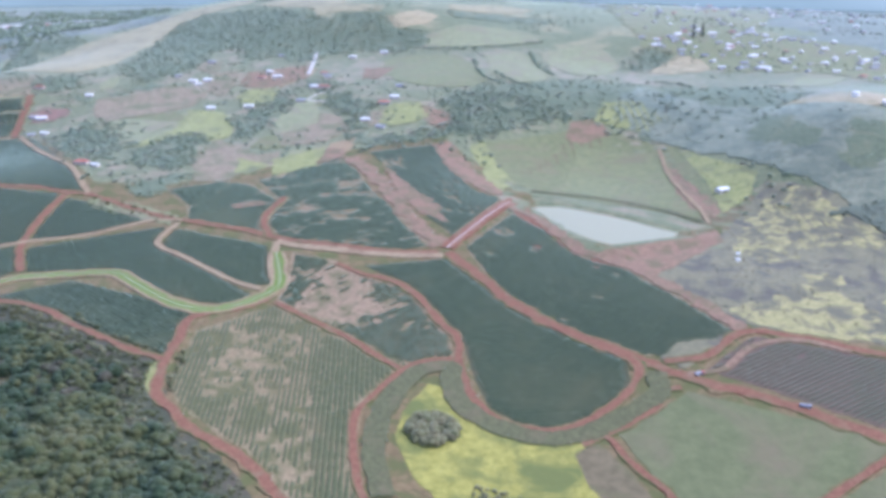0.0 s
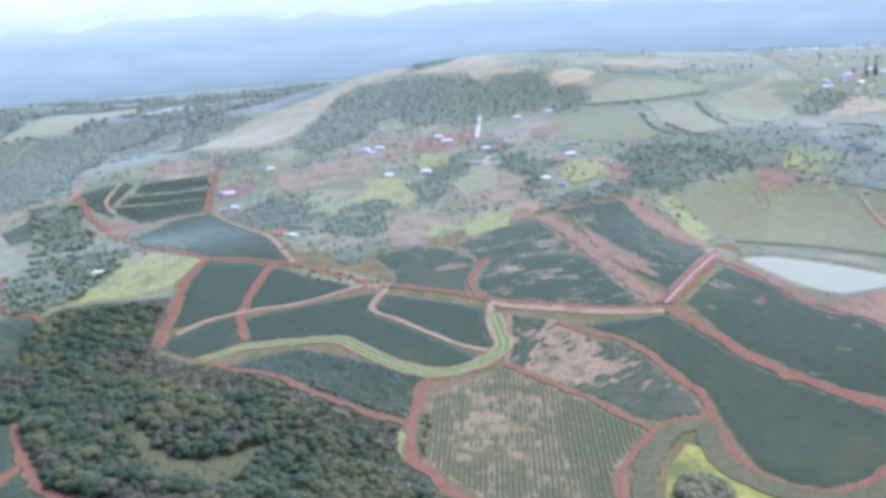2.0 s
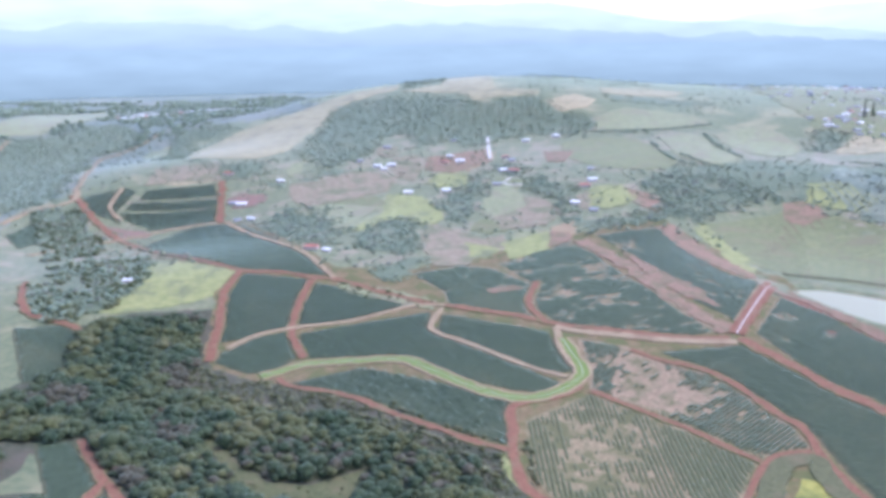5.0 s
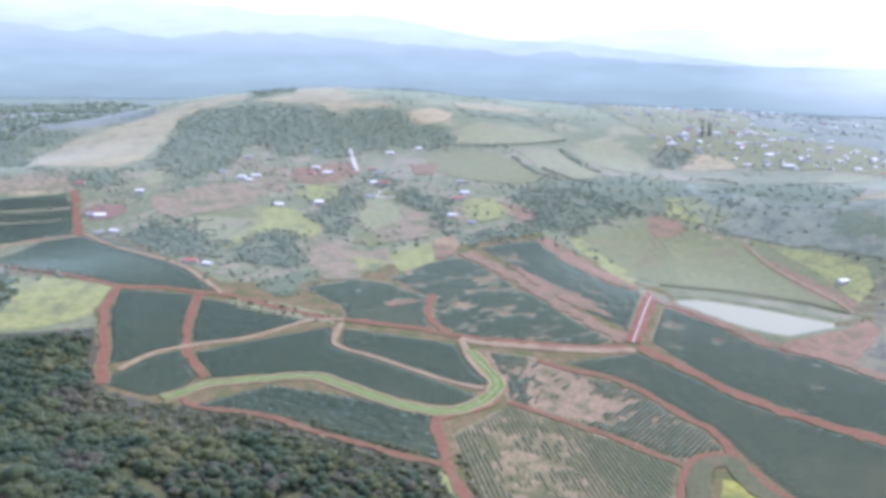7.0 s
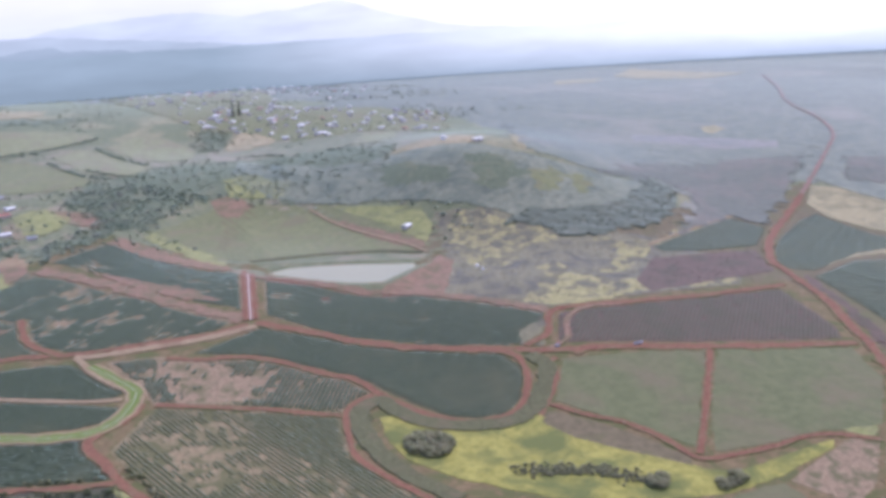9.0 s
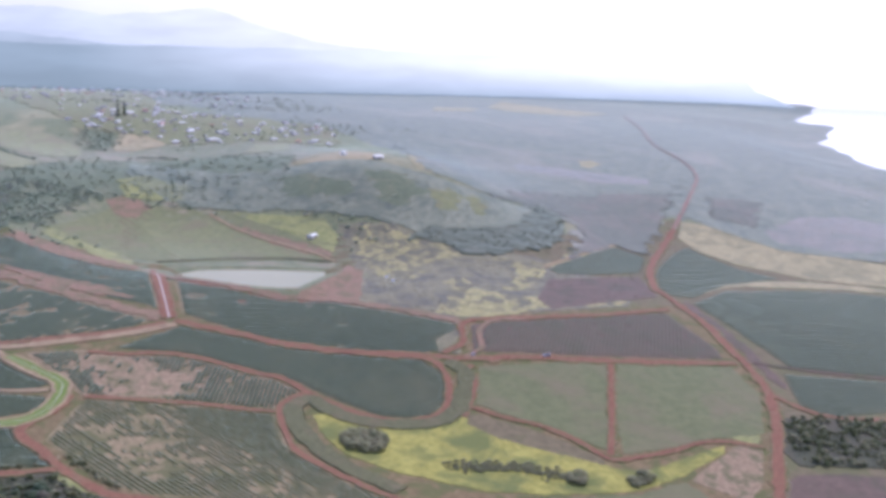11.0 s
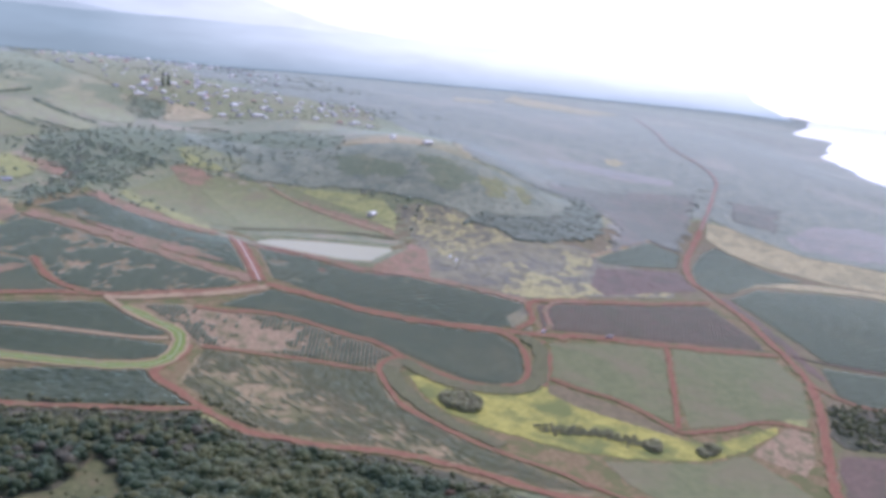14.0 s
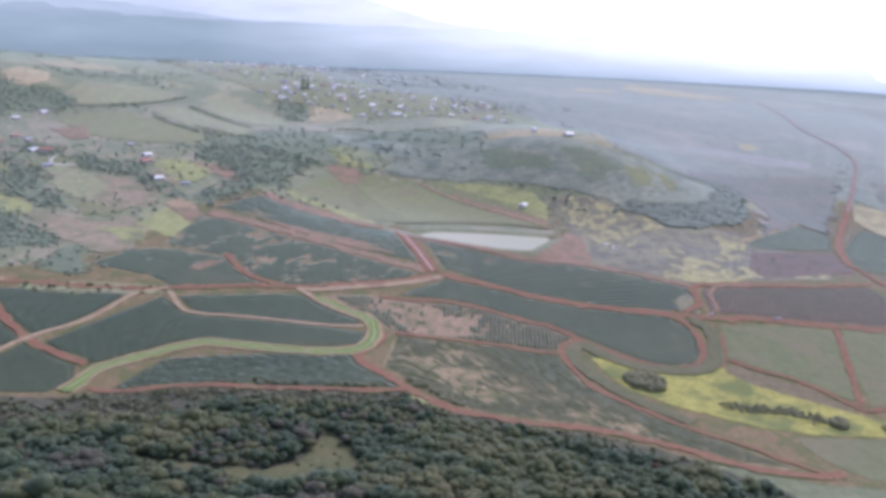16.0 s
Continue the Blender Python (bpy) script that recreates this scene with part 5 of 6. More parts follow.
def coffee_field(poly, angle, ragged=1.2, margin=3.5, bare=-9.0, soil=None, leaves=None, spacing=3.2, width=4.6, tall=0.34, patch=30.0, split=False, gaps=(), label="dark green coffee field in close rows beside red dirt tracks"):
    FIELD[0] += 1
    poly = grown(poly, margin)
    rng = np.random.default_rng(FIELD[0])
    field = tagged(new("coffee_field"), label, "crop field", "coffee fields")
    drape("soil", poly, soil or M_SOIL, parent=field, ragged=2.0, lift=0.14 + 0.003 * FIELD[0])
    runs = list(row_runs(poly, angle, spacing, bare, FIELD[0] * 3.7, patch, gaps, ragged))
    if split:
        for run in runs:
            if len(run) > 3:
                v, f = hedge_arrays([run], width, tall, rng, 0.25)
                mesh_of("hedge_row", v, f, leaves or M_COFFEE, field)
        runs = [r for r in runs if len(r) <= 3]
    v, f = hedge_arrays(runs, width, tall, rng, 0.25 if split else 0.07)
    if v is not None:
        tagged(mesh_of("hedge_rows", v, f, leaves or M_COFFEE, field), kind="stuff")
    return field


coffee_field(area_f_a1, -35)
coffee_field(area_f_a2, -8)
coffee_field(area_f_a3, -15)
coffee_field(area_f_a4, 10)
coffee_field(area_f_a5, -20)
coffee_field(area_f_a6, -25)
coffee_field(area_f_a7, 20, bare=-1.1, gaps=[(-179, 847, 15)], soil=M_TANBARE)
coffee_field(area_f_a8, 20, ragged=1.7, bare=-0.85, soil=M_TANBARE, gaps=[(-92, 889, 16), (-113, 819, 13), (-94, 808, 16), (-76, 802, 10), (-125, 835, 12)])
coffee_field(area_f_a9, -60, bare=-0.9, soil=M_TANBARE)
coffee_field(area_f_a10, -35, bare=-1.2, soil=M_TANBARE, gaps=[(48, 772, 15), (72, 738, 13), (40, 735, 10)])
coffee_field(area_f_a11, 0)
coffee_field(area_f_a12, 45, ragged=1.6, bare=-1.1, soil=M_BARE, patch=34, gaps=[(-78, 672, 26), (-72, 645, 30), (-62, 630, 20), (-105, 640, 24), (-84, 622, 22), (-95, 695, 20), (-45, 632, 12), (-40, 645, 14)], split=True, spacing=3.3, width=2.5, tall=1.0, label="pinkish bare coffee field with patches of green rows")
coffee_field(area_f_a14, 93, ragged=1.9, bare=-1.08, soil=M_ROWSOIL, gaps=[(-133, 578, 21), (-132, 550, 18), (-116, 560, 16), (-122, 523, 17), (-140, 521, 10), (-104, 500, 15), (-108, 588, 13), (-97, 466, 13), (-80, 440, 14), (-68, 455, 9)], leaves=M_ROWDRY, spacing=3.1, width=1.9, tall=0.5, patch=34, split=True, label="thinned coffee field in rows over pinkish bare soil")
coffee_field([(-74, 604), (-28, 553), (-52, 515), (-58, 481), (-58, 443), (-49, 413), (-36, 372), (-58, 398), (-74, 446), (-80, 500), (-88, 560)], 93, margin=1, ragged=1.5, bare=-1.0, soil=M_ROWSOIL, leaves=M_ROWDRY, spacing=3.1, width=2.7, tall=0.5, patch=34, split=True, label="thinned coffee field in green rows over straw-coloured soil")
coffee_field(area_f_a15, -47, bare=-2.2, spacing=3.3, width=4.4, tall=0.4, split=True)
coffee_field(area_f_dg, 10, margin=2)
coffee_field(area_rr1, -20, margin=2)
coffee_field(area_rr2, -30, margin=2)
coffee_field(area_rr3, -30, margin=2)
coffee_field(area_fs1, 60)
coffee_field(area_fs2, 60)
coffee_field(area_fn1, 20)
coffee_field(area_f_nw1, 20)
coffee_field(area_f_nw2, 20)
coffee_field(area_f_nw3, 20)
coffee_field(area_f_nw4, 20)
coffee_field(area_f_nw5, 20)
coffee_field(area_f_purple, 31, margin=1, bare=-1.0, soil=M_PURPLE, leaves=M_YOUNG, spacing=3.4, width=1.7, tall=0.7, label="young coffee in thin rows over purple-brown soil")

# ---- trees ----
ICO_V = np.array([(0, 0, 1)] + [(0.894 * math.cos(a * 1.2566), 0.894 * math.sin(a * 1.2566), 0.447) for a in range(5)]
                 + [(0.894 * math.cos(a * 1.2566 + 0.628), 0.894 * math.sin(a * 1.2566 + 0.628), -0.447) for a in range(5)] + [(0, 0, -1)])
ICO_F = np.array([(0, 1 + a, 1 + (a + 1) % 5) for a in range(5)] + [(1 + a, 6 + a, 1 + (a + 1) % 5) for a in range(5)]
                 + [(1 + (a + 1) % 5, 6 + a, 6 + (a + 1) % 5) for a in range(5)] + [(11, 6 + (a + 1) % 5, 6 + a) for a in range(5)])


def crown_arrays(seed, r, tall, low, lobes, detail, leaves):
    """A crown of several uneven lobes round a middle one, with loose sprays of leaves, above z = low."""
    rng = np.random.default_rng(seed)
    bm = bmesh.new()
    bmesh.ops.create_icosphere(bm, subdivisions=detail, radius=1.0)
    bm.verts.ensure_lookup_table()
    ball = [v.co.copy() for v in bm.verts]
    tris = np.array([[v.index for v in f.verts] for f in bm.faces])
    bm.free()
    mid, half = (low + tall) / 2, (tall - low) / 2
    vs, fs, base = [], [], 0
    for k in range(lobes):
        a = k * 6.283 / max(1, lobes - 1) + rng.uniform(-0.5, 0.5)
        out = 0.0 if k == 0 else rng.uniform(0.3, 0.72)
        size = rng.uniform(0.55, 0.7) if k == 0 else rng.uniform(0.26, 0.54)
        c = Vector((math.cos(a) * out * r, math.sin(a) * out * r, mid + half * (0.28 if k == 0 else rng.uniform(-0.35, 0.35))))
        got = []
        for v in ball:
            p = v * 1.0 + Vector((seed * 7.3, k * 3.1, 0))
            g = 1 + 0.34 * noise.noise(p * 1.7) + 0.26 * noise.noise(p * 3.9)
            got.append((c.x + v.x * r * size * g, c.y + v.y * r * size * g, c.z + v.z * half * size * 1.15 * g))
        vs.append(np.array(got))
        fs.append(tris + base)
        base += len(got)
    for k in range(leaves):
        a, u = rng.uniform(0, 6.283), rng.uniform(-0.5, 1.0)
        rad = r * math.sqrt(max(0.05, 1 - u * u * 0.9)) * rng.uniform(0.7, 1.08)
        c = np.array([rad * math.cos(a), rad * math.sin(a), mid + u * half * 1.0])
        vs.append(c + rng.normal(size=(4, 3)) * r * rng.uniform(0.05, 0.10))
        fs.append(np.array([(0, 1, 2), (0, 2, 3)]) + base)
        base += 4
    return np.vstack(vs), np.vstack(fs)


def trunk_bm(tall, r, seed):
    """A tapered trunk with three limbs."""
    rng = random.Random(seed)
    bm = bmesh.new()
    def limb(a, b, ra, rb):
        d = Vector(b) - Vector(a)
        m = Matrix.Translation(Vector(a) + d / 2) @ d.to_track_quat("Z", "Y").to_matrix().to_4x4()
        bmesh.ops.create_cone(bm, segments=6, radius1=ra, radius2=rb, depth=d.length, matrix=m, cap_ends=True)
    fork = (rng.uniform(-0.3, 0.3), rng.uniform(-0.3, 0.3), tall * 0.45)
    limb((0, 0, -0.6), fork, r * 0.055, r * 0.04)
    for k in range(3):
        a = k * 2.1 + rng.uniform(-0.4, 0.4)
        limb(fork, (math.cos(a) * r * 0.5, math.sin(a) * r * 0.5, tall * rng.uniform(0.65, 0.85)), r * 0.035, r * 0.014)
    return bm


def scatter(polys, spacing, seed, keep_out=(), drop=0.0, fray=0.0):
    rng = np.random.default_rng(seed)
    got = []
    for poly in polys:
        e = np.array(poly, float)
        xs, ys = np.meshgrid(np.arange(e[:, 0].min(), e[:, 0].max(), spacing), np.arange(e[:, 1].min(), e[:, 1].max(), spacing))
        xs = xs.ravel() + rng.uniform(-0.45, 0.45, xs.size) * spacing
        ys = ys.ravel() + rng.uniform(-0.45, 0.45, ys.size) * spacing
        wob = np.array([noise.noise(Vector((a / 30, c / 30, 4.0))) + 0.6 * noise.noise(Vector((a / 11, c / 11, 8.0))) for a, c in zip(xs, ys)])
        ok = (distance_to(poly, xs, ys) < wob * fray) & (rng.uniform(size=xs.size) >= drop)
        for other in list(keep_out) + list(polys[:polys.index(poly)]):
            ok &= ~inside(other, xs, ys)
        got.append(np.stack([xs[ok], ys[ok]], 1))
    return np.vstack(got)


def joined(name, places, sizes, templates, material, label, category, rng, squash=(0.55, 0.85), smooth=True):
    """Many crowns as one object of kind stuff."""
    vs, fs, base = [], [], 0
    zs = height(places[:, 0], places[:, 1])
    for (x, y), z, s in zip(places, zs, sizes):
        v, f = templates[rng.integers(len(templates))]
        a = rng.uniform(0, 6.283)
        c, sn = math.cos(a) * s, math.sin(a) * s
        k = s * rng.uniform(*squash)
        vs.append(np.column_stack([v[:, 0] * c - v[:, 1] * sn + x, v[:, 0] * sn + v[:, 1] * c + y, v[:, 2] * k + z]))
        fs.append(f + base)
        base += len(v)
    if not vs:
        return None
    return tagged(mesh_of(name, np.vstack(vs), np.vstack(fs), material, smooth=smooth), label, category, kind="stuff")


FULL = [crown_arrays(s, 1.0, 1.8, 0.25, 6, 2, 46) for s in range(8)]
MASS = [crown_arrays(60 + s, 1.1, 1.6, 0.0, 9, 1, 22) for s in range(10)]
HALF = [crown_arrays(20 + s, 0.95, 1.6, 0.05, 4, 1, 8) for s in range(8)]
TINY = [crown_arrays(40 + s, 0.62, 0.95, -0.1, 2, 1, 4) for s in range(8)]
KIND_WORDS = ["dark green broad-leaved tree", "olive green rounded tree", "grey-brown thin-leaved tree"]


def make_tree(kind, seed):
    """One tree with trunk and crown, about 1 m in crown radius, to be scaled by its copies."""
    tree = tagged(new("tree"), KIND_WORDS[kind] + " in dense forest", "tree", "forest trees")
    part("trunk", trunk_bm(1.7, 1.0, seed), M_BARK, tree)
    v, f = FULL[seed % len(FULL)]
    mesh_of("crown", v, f, M_LEAF[kind], tree, smooth=True)
    return tree



FOREST = [area_w_forest,
          area_w_forest2,
          area_w_forest3,
          area_w_forest4,
          [(-620, 600), (-527, 636), (-499, 576), (-485, 545), (-485, 500), (-420, 500), (-250, 410), (-65, 320), (-90, 300), (-265, 380), (-430, 465), (-560, 500)]]
CLEARING = grown(area_clr, -2.5)
LANES = [area_rs1, area_rs2]
FOREST_MARGIN = [(-420, 705), (-351, 672), (-299, 655), (-165, 565), (-165, 470), (-198, 492), (-202, 530), (-225, 550), (-272, 589), (-296, 607), (-334, 605), (-350, 622), (-367, 634), (-425, 668)]
FOREST_SLOPE = [(-188, 540), (-180, 512), (-165, 490), (-148, 470), (-120, 446), (-100, 416), (-82, 387), (-120, 396), (-142, 410), (-172, 448), (-192, 498)]
tagged(drape("forest_edge", FOREST_SLOPE, M_MARGIN, cell=8, ragged=4), "rough dark olive slope beside the track", "grass", kind="structure")
NOT_FOREST = [CLEARING, FOREST_MARGIN, area_fs1, area_fs2, area_fn1, area_f_sw2]
tagged(drape("grass_patch", CLEARING, M_GLADE, cell=5, ragged=4), "olive grass clearing in the forest", "clearing", kind="structure")
rng = np.random.default_rng(77)
for poly in FOREST:
    tagged(drape("forest_edge", grown([(x - 5, y - 13) for x, y in poly], 16), M_MARGIN, cell=12, ragged=5, lift=0.12 + 0.004 * FOREST.index(poly)), "rough olive grass along the forest edge", "grass", kind="structure")
    # Leaf-coloured sheet added to fill the dark shade between the crowns.
    gap_fill = drape("understory", grown([(x - 6, y - 16) for x, y in poly], -8), M_GAPFILL, cell=3.6, ragged=4, lift=2.7 + 0.15 * FOREST.index(poly))
    xy = np.array([tuple(v_.co)[:2] for v_ in gap_fill.data.vertices])
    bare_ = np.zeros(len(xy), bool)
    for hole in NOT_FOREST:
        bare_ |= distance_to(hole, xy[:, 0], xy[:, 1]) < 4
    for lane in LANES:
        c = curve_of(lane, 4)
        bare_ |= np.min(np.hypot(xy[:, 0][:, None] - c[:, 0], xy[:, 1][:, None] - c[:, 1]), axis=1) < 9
    for v_, low_ in zip(gap_fill.data.vertices, bare_):
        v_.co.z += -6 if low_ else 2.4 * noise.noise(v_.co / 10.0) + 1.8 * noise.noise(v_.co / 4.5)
    tagged(gap_fill, "leaf sheet added to fill shaded gaps between the forest crowns", "understory", kind="stuff")
FOREST = [[(x - 5, y - 13) for x, y in poly] for poly in FOREST]
spots = scatter(FOREST, 5.3, 5, NOT_FOREST, fray=5)
spots = spots[distance_to(area_r_corner, spots[:, 0], spots[:, 1]) > 4]
for lane in LANES:
    c = curve_of(lane, 4)
    spots = spots[np.min(np.hypot(spots[:, 0][:, None] - c[:, 0], spots[:, 1][:, None] - c[:, 1] + 3), axis=1) > 8]
near = (spots[:, 1] > 500) & (spots[:, 0] > -370) & (spots[:, 0] < -170)
single, rest = spots[near][:300], np.vstack([spots[near][300:], spots[~near]])
protos = [make_tree(k, s) for k, s in ((0, 0), (0, 1), (1, 2), (1, 3), (2, 4), (0, 5))]
for i, (x, y) in enumerate(single):
    s = rng.triangular(2.2, 3.4, 6.2)
    m = pose(x, y, h1(x, y), 0, 0, rng.uniform(0, 360))
    if i < len(protos):
        tree = protos[i]
        tree.matrix_basis = m
    else:
        tree = copy_thing(protos[int(rng.integers(len(protos)))], m)
    tree.scale = (s, s, s * rng.uniform(0.7, 1.05))


def lush(places):
    """How tall the trees grow, in wide patches."""
    return np.array([1.05 + 0.45 * noise.noise(Vector((x / 38, y / 38, 12.0))) for x, y in places])


tone = np.array([1.4 * noise.fractal(Vector((x / 55, y / 55, 6.0)), 1.0, 2.0, 2) for x, y in rest]) + rng.normal(0, 0.10, len(rest)) + np.clip((rest[:, 0] + 320) / 300, -0.25, 0.15)
pick = np.where(tone > 0.16, 1, np.where(tone < -0.7, 2, 0))
few = rng.uniform(size=len(rest)) < 0.008
joined("forest", rest[few], rng.uniform(2.8, 4.2, few.sum()), FULL, M_RUST, "rust-red crowns among green forest", "forest", rng)
pick[few] = 9
for k in range(3):
    pl = rest[pick == k]
    joined("forest", pl, rng.triangular(2.4, 3.8, 7.6, len(pl)) * lush(pl), MASS, M_LEAF[k], ("dense dark green", "olive green", "grey-brown")[k] + " forest crowns", "forest", rng, (0.6, 1.0))

pl = scatter([FOREST_MARGIN], 3.8, 8, [area_f_a15, area_f_a4], drop=0.1, fray=2)
pl = pl[[noise.noise(Vector((x / 17, y / 17, 1.0))) > -0.4 for x, y in pl]]
pl = np.vstack([pl, scatter([FOREST_SLOPE], 4.2, 18, drop=0.12, fray=3)])
for c, half in ROADS:
    pl = pl[np.min(np.hypot(pl[:, 0][:, None] - c[:, 0], pl[:, 1][:, None] - c[:, 1]), axis=1) > half + 3.5]
pick = rng.choice(2, len(pl), p=(0.3, 0.7))
for k in range(2):
    joined("scrub", pl[pick == k], rng.triangular(1.0, 1.8, 3.8, (pick == k).sum()), HALF, (M_BUSH, M_LEAF[1])[k], "olive and brown bushes along the forest edge", "bushes", rng, (0.4, 0.8), smooth=False)

DENSE = [area_v1, area_v2,
         area_v5, area_v6,
         area_v7, area_v8,
         area_v9, area_v10,
         area_v12, area_v13, area_v14,
         area_w_l1]
NEARBY = [area_w_l2, area_w_l3, area_vn1]
for poly in NEARBY:
    tagged(drape("undergrowth", grown(poly, -4), M_CROWNTONE, cell=7, ragged=10, lift=0.8), "undergrowth sheet toned to the shaded crowns of farm woodland", "undergrowth", kind="stuff")
pl = scatter(NEARBY, 5.2, 61, drop=0.1, fray=12)
pl = pl[[noise.noise(Vector((x / 30, y / 30, 14.0))) > -0.3 for x, y in pl]]
pick = rng.choice(3, len(pl), p=(0.55, 0.35, 0.1))
for k in range(3):
    joined("woodland", pl[pick == k], rng.triangular(1.8, 3.0, 5.2, (pick == k).sum()), HALF, (M_HAZED[0], M_LEAF[1], M_HAZED[2])[k], "dark green farm woodland crowns", "woodland", rng, (0.5, 0.85))
THIN = [area_garden, area_hillwood, area_slopewood, area_v3, area_v11, area_v16, area_v18]
for poly in DENSE + THIN:
    tagged(drape("undergrowth", grown(poly, -11), M_CROWNTONE, cell=8, ragged=24, lift=0.5), "undergrowth sheet toned to the shaded crowns of hillside woodland", "undergrowth", kind="stuff")
for k_, (polys, gap, drop, lo, hi, bar) in enumerate(((DENSE, 7.2, 0.08, 2.8, 5.8, -0.5), (THIN, 8.8, 0.2, 2.4, 5.0, 0.0))):
    spots = scatter(polys, gap * 1.04, 6 + k_, drop=drop, fray=26)
    spots = spots[[noise.noise(Vector((x / 24, y / 24, 9.0))) + 0.4 * noise.noise(Vector((x / 9, y / 9, 2.0))) > bar for x, y in spots]]
    pick = rng.choice(3, len(spots), p=(0.5, 0.38, 0.12))
    for k in range(3):
        pl = spots[pick == k]
        for far_off in (False, True):
            some = pl[(pl[:, 1] > 1230) == far_off]
            joined("woodland", some, rng.triangular(lo, lo + 0.8, hi, len(some)) * (1.3 if far_off else 1), TINY if far_off else HALF, M_HAZED[k], ("dull green", "haze-paled olive", "grey-brown")[k] + " hillside woodland crowns", "woodland", rng, (0.26, 0.46))

VALLEY = [(-1350, 1350), (-1000, 1180), (-800, 1180), (-770, 1300), (-900, 1700), (-700, 2050), (-560, 2600), (-800, 3000), (-1500, 2700), (-1600, 2000)]
spots = scatter([VALLEY], 15, 51, [area_val1, area_val2, area_w_l1, area_town3], drop=0.15, fray=40)
spots = spots[[noise.fractal(Vector((x / 110, y / 160, 3.0)), 1.0, 2.0, 3) > -0.12 for x, y in spots]]
joined("woodland", spots, rng.triangular(9, 12, 20, len(spots)), TINY, M_HAZED[0], "blue-green woods in the far valley", "woodland", rng, (0.35, 0.6))

RAVINE = area_w_rav
thick = drape("bush_cover", RAVINE, M_RAVINE, cell=4.5, ragged=12, lift=0.9)
for v_ in thick.data.vertices:
    v_.co.z += 0.5 + 1.2 * noise.noise(v_.co / 12.0) + 0.9 * noise.noise(v_.co / 5.0)
tagged(thick, "low dense bush in the ravine below the hill", "bushes", kind="stuff")
pl = scatter([RAVINE], 5.5, 33, drop=0.4, fray=10)
joined("scrub", pl, rng.uniform(1.6, 3.4, len(pl)), HALF, M_RAVINE, "taller bushes in the ravine", "bushes", rng, (0.35, 0.6))
HILL = area_w_hill
tagged(drape("scrub_slope", HILL, M_SCRUB, cell=9, ragged=5), "brown-green scrubby hillside", "hillside", kind="structure")
pl = scatter([HILL], 4.6, 14, [area_f_summit, area_d5, area_behind], drop=0.25, fray=20)
pl = pl[[noise.fractal(Vector((x / 45, y / 30, 5.0)), 1.0, 2.0, 3) > 0.12 for x, y in pl]]
pick = rng.choice(3, len(pl), p=(0.3, 0.3, 0.4))
for k in range(3):
    b = pl[pick == k]
    joined("scrub", b, rng.uniform(2.2, 4.6, len(b)), TINY, M_HAZED[(2, 1, 2)[k]], "low brown and green scrub on the hill", "scrub", rng, (0.22, 0.4))
for patch, cover in ((area_hp1, M_OLIVE), (area_hp2, M_OLIVE), (area_hd1, M_CROWNTONE), (area_hd2, M_CROWNTONE)):
    tagged(drape("scrub_slope", patch, cover, cell=6, ragged=16), "rough patch on the scrubby hill", "hillside", kind="structure")
tagged(drape("grass_patch", area_f_summit, M_DRY, cell=6, ragged=3, lift=0.5), "dry tan clearing on the hilltop", "field", kind="structure")
tagged(drape("grass_patch", area_d5, M_DRY, cell=5, ragged=3, lift=0.5), "pale dry strip on the hill", "field", kind="structure")
tagged(drape("grass_patch", area_behind, M_STRAW, cell=8, ragged=8, lift=0.4), "dry grass slope behind the hilltop", "field", kind="structure")
# bush belts round the big field and in the yellow hollow
BELT = [(128, 533), (124, 512), (100, 490), (72, 474), (45, 474), (24, 486), (8, 506), (2, 530), (2, 550), (-14, 548), (-30, 525), (-40, 490), (-41, 455), (-34, 420)]
strip("scrub_belt", BELT, 13, M_BELT, "grey-green scrubby ditch belt", "ditch")
c = curve_of(BELT, 2.4)
b = np.vstack([c + rng.normal(0, 2.8, c.shape) for _ in range(5)])
joined("bush_belt", b, rng.uniform(0.8, 1.7, len(b)), HALF, M_BELT, "grey-green bushes along a curved ditch", "bushes", rng, (0.3, 0.55))
c = curve_of([(16, 424), (30, 413), (47, 403), (60, 389), (73, 371)], 1.5)
b = np.vstack([c + rng.normal(0, 3.6, c.shape) for _ in range(5)])
joined("thicket", b, rng.uniform(1.0, 2.3, len(b)), HALF, M_BUSH, "line of dense bushes in tall grass", "thicket", rng)
for middle, rx, ry, n in (((-9, 480), 14, 15, 190), ((75, 368), 6, 6, 30), ((112, 343), 16, 5, 26)):
    a, r = rng.uniform(0, 6.283, n), np.sqrt(rng.uniform(0, 1, n))
    b = np.stack([middle[0] + rx * r * np.cos(a), middle[1] + ry * r * np.sin(a)], 1)
    joined("thicket", b, rng.uniform(1.8, 3.6, n), MASS, M_BUSH, "dense olive-brown bushes in tall grass", "thicket", rng, (0.7, 1.05))

pl = scatter([area_copse], 4.2, 41, drop=0.2, fray=6)
pl = pl[[noise.noise(Vector((x / 15, y / 15, 2.5))) > -0.22 for x, y in pl]]
pick = rng.choice(2, len(pl), p=(0.6, 0.4))
for k in range(2):
    joined("copse", pl[pick == k], rng.uniform(1.8, 4.0, (pick == k).sum()), HALF, (M_LEAF[1], M_BUSH)[k], "olive and brown trees beside the coast track", "trees", rng, (0.6, 0.9))

pl = scatter([area_bushverge], 7.5, 44, drop=0.35)
joined("bushes", pl, rng.uniform(1.2, 2.8, len(pl)), HALF, M_LEAF[1], "olive bushes on a grassy verge", "bushes", rng)
pl = scatter([CLEARING], 5, 45, drop=0.55)
joined("bushes", pl, rng.uniform(0.7, 1.8, len(pl)), HALF, M_LEAF[1], "olive bushes in the clearing", "bushes", rng)

